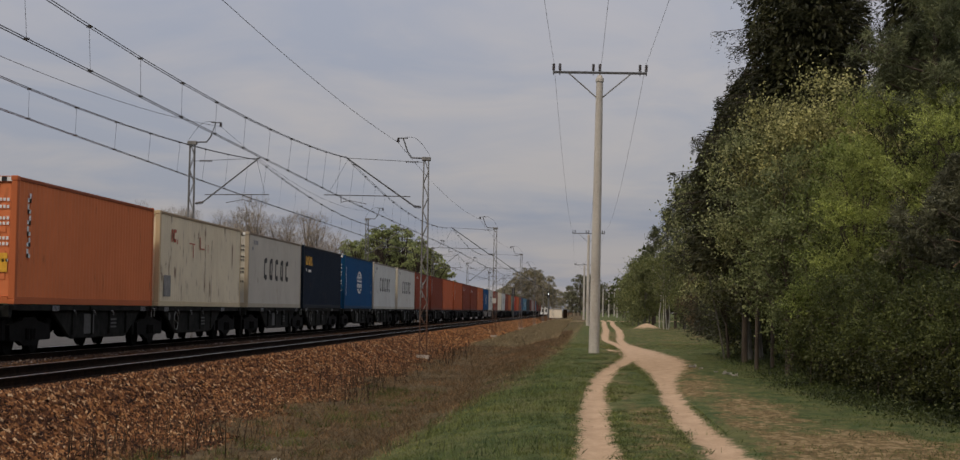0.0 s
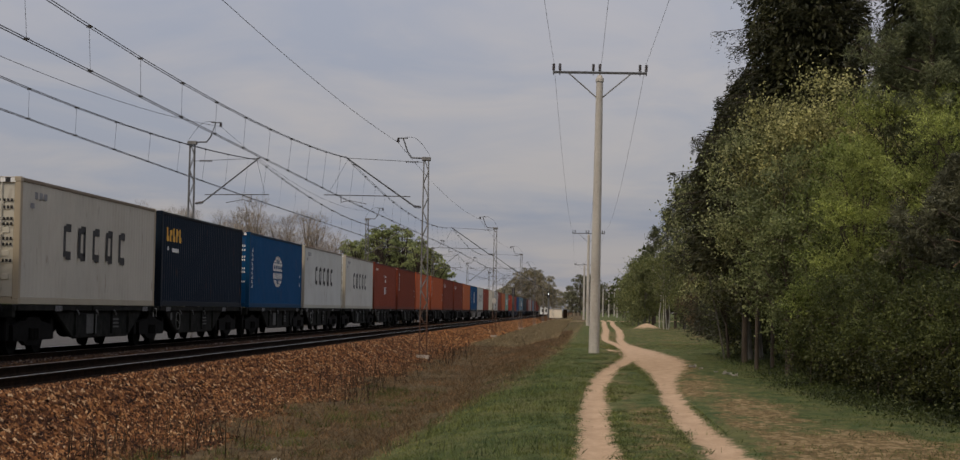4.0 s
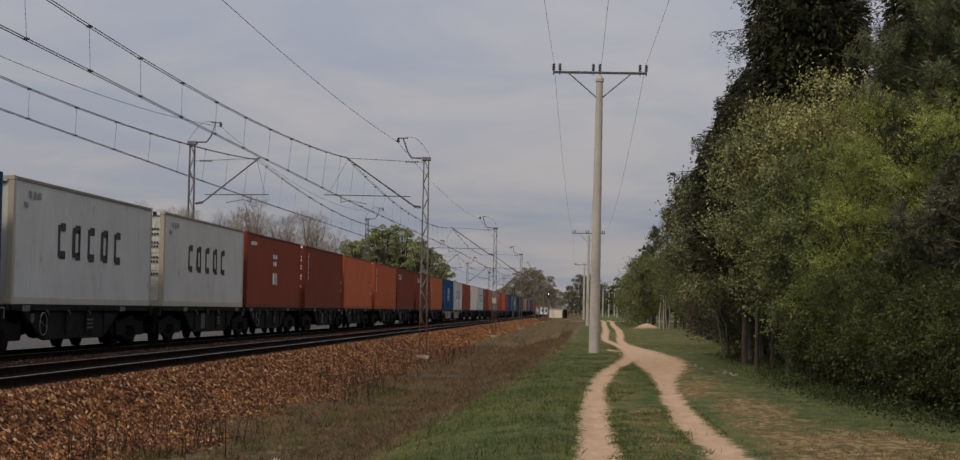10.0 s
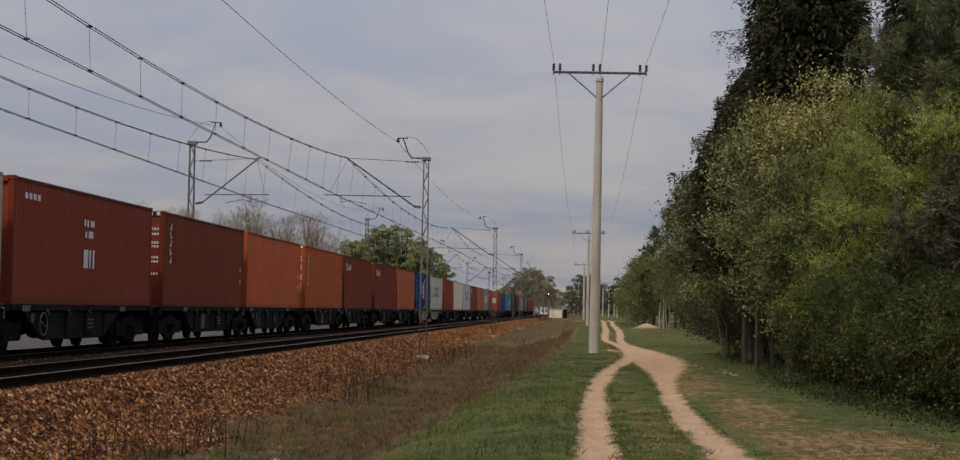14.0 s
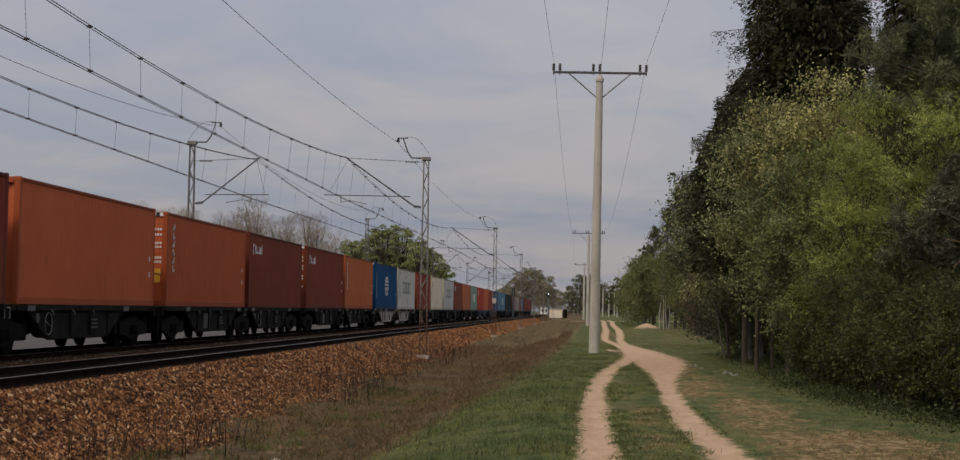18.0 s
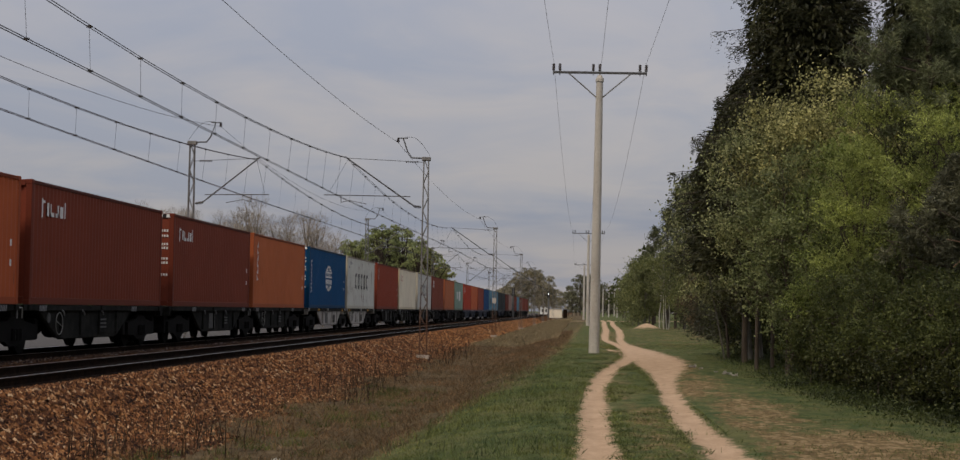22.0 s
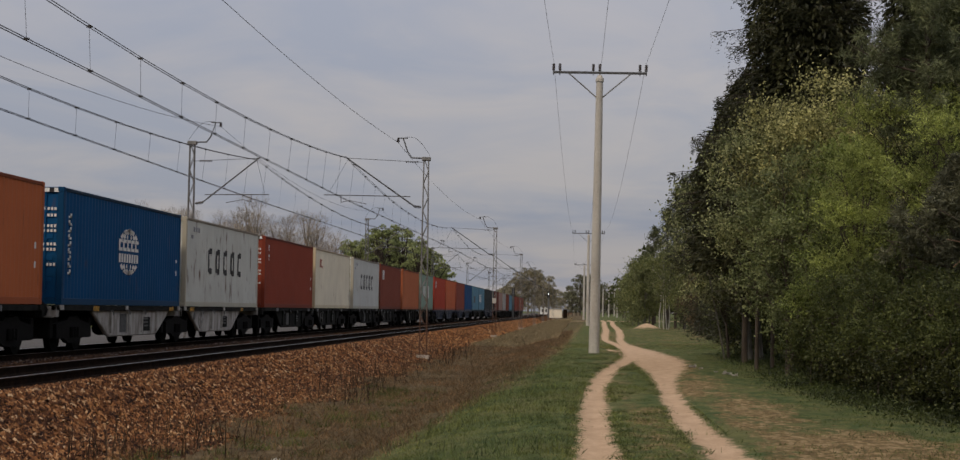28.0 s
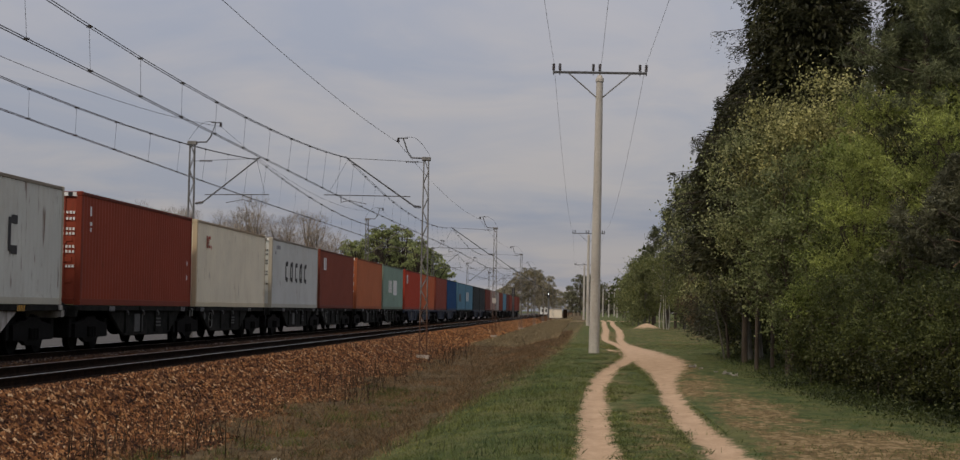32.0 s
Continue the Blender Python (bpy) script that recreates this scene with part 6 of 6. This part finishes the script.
def keep_off_path(X, Y):
    rl, rr = np.interp(Y, RUT_Y, RUT_L), np.interp(Y, RUT_Y, RUT_R)
    r = np.random.default_rng(len(X))
    w = r.normal(0.02, 0.05, len(X))
    return (np.abs(X - rl) > np.interp(Y, RUT_Y, HALF_L) + w) & (np.abs(X - rr) > np.interp(Y, RUT_Y, HALF_R) + w)


def patchy(X, Y, seed, cut):
    r = np.random.default_rng(seed)
    v = np.zeros_like(X)
    for k in range(12):
        v += np.sin(X * r.normal(0, 1.6) + Y * r.normal(0, 1.3) + r.uniform(0, 6.3))
    return v > cut


X, Y = scatter(150000, -3.0, 1.9, 15.5, 80, 31)
ew = np.interp(Y, EDGE_Y, EDGE_X)
k = keep_off_path(X, Y) & (X > ew + np.random.default_rng(8).normal(0.0, 0.28, len(X))) & (patchy(X, Y * 0.6, 12, -2.2) | (X < 0))
blades("grass", "short spring grass between the verge and the path", X[k], Y[k], 0.034, 0.012, M_GRASSB, 32, 0.7)
X, Y = scatter(110000, 1.9, 7.0, 15.5, 80, 33)
u = np.random.default_rng(9).uniform(0, 1, len(X))
k = keep_off_path(X, Y) & (u < np.interp(X, [1.9, 3.2, 4.2, 7.0], [0.10, 0.22, 0.7, 0.9])) & (patchy(X, Y, 6, -0.4) | (X > 3.9))
blades("grass", "thin patchy grass in sandy soil beside the path", X[k], Y[k], 0.04, 0.012, M_TUFT, 34, 0.7)
X, Y = scatter(120000, -7.2, -0.4, 16, 130, 35, 1.5)
ew = np.interp(Y, EDGE_Y, EDGE_X)
g8 = np.random.default_rng(18)
k = (X < ew + g8.normal(-0.05, 0.22, len(X))) & (X > g8.normal(-6.45, 0.3, len(X))) & (patchy(X, Y, 3, -2.0) | (g8.uniform(0, 1, len(X)) < 0.35))
blades("dry_grass", "matted dry brown grass in the shallow ditch", X[k], Y[k], 0.12, 0.012, M_DRY, 36, 0.9)
TX, TY = scatter(380, -2.4, 1.6, 15.8, 60, 55, 1.4)
k = keep_off_path(TX, TY)
TX, TY = np.repeat(TX[k], 45), np.repeat(TY[k], 45)
rt = np.random.default_rng(56)
blades("tussocks", "darker tufts of longer grass scattered through the verge", TX + rt.normal(0, 0.09, len(TX)), TY + rt.normal(0, 0.09, len(TY)), 0.06, 0.010, M_TUFT, 57, 0.8)
TX, TY = scatter(70, -6.2, -3.4, 18, 46, 65, 1.0)
TX, TY = np.repeat(TX, 60), np.repeat(TY, 60)
rt = np.random.default_rng(66)
blades("tussocks", "grey-green tufts among the dry grass at the foot of the bank", TX + rt.normal(0, 0.12, len(TX)), TY + rt.normal(0, 0.12, len(TY)), 0.15, 0.011, M_TUFT, 67, 0.6)
X, Y = scatter(30000, -6.4, -1.2, 100, 420, 51, 1.6)
blades("dry_grass", "dry brown grass along the distant ditch", X, Y, 0.20, 0.04, M_PALEDRY, 52, 0.6)
X, Y = scatter(20000, -1.4, 7.0, 70, 300, 53, 1.6)
k = keep_off_path(X, Y)
blades("grass", "short grass beside the path farther on", X[k], Y[k], 0.05, 0.03, M_GRASSB, 54)
X, Y = scatter(1100, -7.0, -4.9, 22, 90, 37, 1.2)
k = patchy(X, Y, 4, -0.5)
blades("dead_weeds", "dead upright weed stalks along the foot of the bank", X[k], Y[k], 0.60, 0.020, M_STALK, 38, 0.14)

# straw-coloured margin between the dry verge and the grass
X, Y = scatter(16000, -4.2, 0.4, 16, 90, 71, 1.5)
g8 = np.random.default_rng(72)
k = np.abs(X - np.interp(Y, EDGE_Y, EDGE_X) - 0.05) < np.abs(g8.normal(0.0, 0.24, len(X)))
blades("straw_grass", "pale straw along the edge of the grass", X[k], Y[k], 0.10, 0.012, M_PALEDRY, 73, 0.7)
X, Y = scatter(7000, -2.7, 0.2, 15.8, 45, 74, 1.3)
k = keep_off_path(X, Y) & (X > np.interp(Y, EDGE_Y, EDGE_X) - 0.1) & patchy(X, Y, 9, 0.5)
blades("grass", "longer grass blades standing in the verge", X[k], Y[k], 0.14, 0.011, M_GRASSB, 75, 0.35)

# low plants added along the foot of the thicket, coloured dark for its shade
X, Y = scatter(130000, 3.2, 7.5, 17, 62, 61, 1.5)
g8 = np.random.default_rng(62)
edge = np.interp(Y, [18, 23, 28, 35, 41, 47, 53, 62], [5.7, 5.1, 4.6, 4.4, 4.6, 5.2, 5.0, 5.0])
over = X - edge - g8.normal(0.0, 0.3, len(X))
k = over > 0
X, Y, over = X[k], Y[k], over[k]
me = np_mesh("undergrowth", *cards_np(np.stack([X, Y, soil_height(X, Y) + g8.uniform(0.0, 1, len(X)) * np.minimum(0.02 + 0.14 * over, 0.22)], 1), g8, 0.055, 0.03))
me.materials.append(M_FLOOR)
tagged(new("undergrowth", me), "low plants along the foot of the thicket, green darkened to stand for its shade", "undergrowth", kind="stuff")


def stones(name, label, X, Y, size, seed, mat=None):
    r = np.random.default_rng(seed)
    n = len(X)
    Z = soil_height(X, Y) + 0.010
    oct_ = np.array([(1, 0, -0.5), (-1, 0, -0.5), (0, 1, -0.5), (0, -1, -0.5), (0, 0, 1)], float)
    tri = np.array([(0, 2, 4), (2, 1, 4), (1, 3, 4), (3, 0, 4)])
    S = size * r.uniform(0.55, 1.35, (n, 1, 1)) * r.uniform(0.6, 1.2, (n, 5, 1))
    a = r.uniform(0, 6.28, n)
    b = r.normal(0, 0.5, n)
    ca, sa, cb, sb = np.cos(a), np.sin(a), np.cos(b), np.sin(b)
    R = np.stack([np.stack([ca, -sa * cb, sa * sb], 1), np.stack([sa, ca * cb, -ca * sb], 1), np.stack([0 * a, sb, cb], 1)], 1)
    V = np.einsum("nij,nkj->nki", R, oct_[None] * S) * np.array([1, 1, 0.75]) + np.stack([X, Y, Z], 1)[:, None]
    F = (np.arange(n)[:, None, None] * 5 + tri[None]).reshape(-1, 3)
    me = np_mesh(name, V.reshape(-1, 3), F)
    me.materials.append(mat or M_STONES)
    return tagged(new(name, me), label, "ballast", kind="stuff")


def stones_material(name="ballast_pieces", hue=(1, 1, 1)):
    m, nt, b = mat_new(name)
    geo = nt.nodes.new("ShaderNodeNewGeometry")
    col = ramp_node(nt, geo.outputs["Random Per Island"], [(0.0, (0.010, 0.005, 0.004)), (0.4, (0.062, 0.026, 0.012)), (0.75, (0.165, 0.074, 0.030)), (0.93, (0.28, 0.150, 0.068)), (1.0, (0.42, 0.31, 0.20))])
    big = noise_node(nt, 0.5, 4, 0.6)
    col = mix_node(nt, 0.7, col, ramp_node(nt, big, [(0.35, (0.75, 0.75, 0.8)), (0.65, (1.2, 1.1, 0.95))]), 'MULTIPLY')
    col = mix_node(nt, 1.0, col, hue, 'MULTIPLY')
    nt.links.new(col, b.inputs["Base Color"])
    b.inputs["Roughness"].default_value = 0.95
    b.inputs["Specular IOR Level"].default_value = 0.12
    return m


M_STONES = stones_material()
X, Y = scatter(84000, -8.95, -5.5, 17, 90, 41, 1.5)
keep = np.random.default_rng(45).uniform(0, 1, len(X)) < np.interp(X + 0.35 * np.sin(Y * 0.9) + 0.3 * np.sin(Y * 0.37 + 2), [-7.0, -6.5, -5.7], [1.0, 0.45, 0.0])
stones("ballast_stones", "loose rust-brown ballast stones on the bank", X[keep], Y[keep], 0.048, 42)
X, Y = scatter(18000, -8.95, -6.5, 80, 330, 47, 1.5)
stones("ballast_stones", "loose rust-brown ballast stones farther along the bank", X, Y, 0.055, 48, stones_material("sandy_ballast", (1.5, 1.45, 1.3)))
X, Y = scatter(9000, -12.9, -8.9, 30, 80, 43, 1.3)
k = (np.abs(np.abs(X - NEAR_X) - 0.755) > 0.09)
stones("ballast_stones", "loose rust-brown ballast stones between the rails", X[k], Y[k], 0.034, 44, stones_material("dark_ballast", (0.42, 0.58, 0.95)))


# ---- scraps ----
def scrap(x, y, z, size, seed, mat=None):
    """A crumpled scrap of white film: a small folded sheet with thickness."""
    r = np.random.default_rng(seed)
    n = 7
    bm = bmesh.new()
    g = [[bm.verts.new((x + size * (i / n - 0.5) + r.normal(0, size * 0.05), y + size * (j / n - 0.5) + r.normal(0, size * 0.05),
                        z + abs(r.normal(0, size * 0.22)))) for j in range(n + 1)] for i in range(n + 1)]
    for i in range(n):
        for j in range(n):
            bm.faces.new((g[i][j], g[i + 1][j], g[i + 1][j + 1], g[i][j + 1]))
    bmesh.ops.solidify(bm, geom=bm.faces[:], thickness=0.004)
    me = bpy.data.meshes.new("plastic_scrap")
    bm.to_mesh(me)
    bm.free()
    me.materials.append(mat or M_WHITE)
    tagged(new("plastic_scrap", me), "crumpled white scrap of plastic lying on the ground", "litter")


scrap(5.80, 46.6, -0.27, 0.36, 1)
scrap(5.98, 47.4, -0.25, 0.24, 2)
for k, (x, y, size) in enumerate([(3.15, 46.5, 0.20), (3.3, 45.6, 0.12), (3.65, 41.5, 0.22), (3.75, 40.6, 0.14), (3.5, 43.0, 0.10)]):
    scrap(x, y, -0.27, size, 10 + k, M_CONC)
scrap(-4.2, 23.4, -0.95, 0.12, 3)


motions()
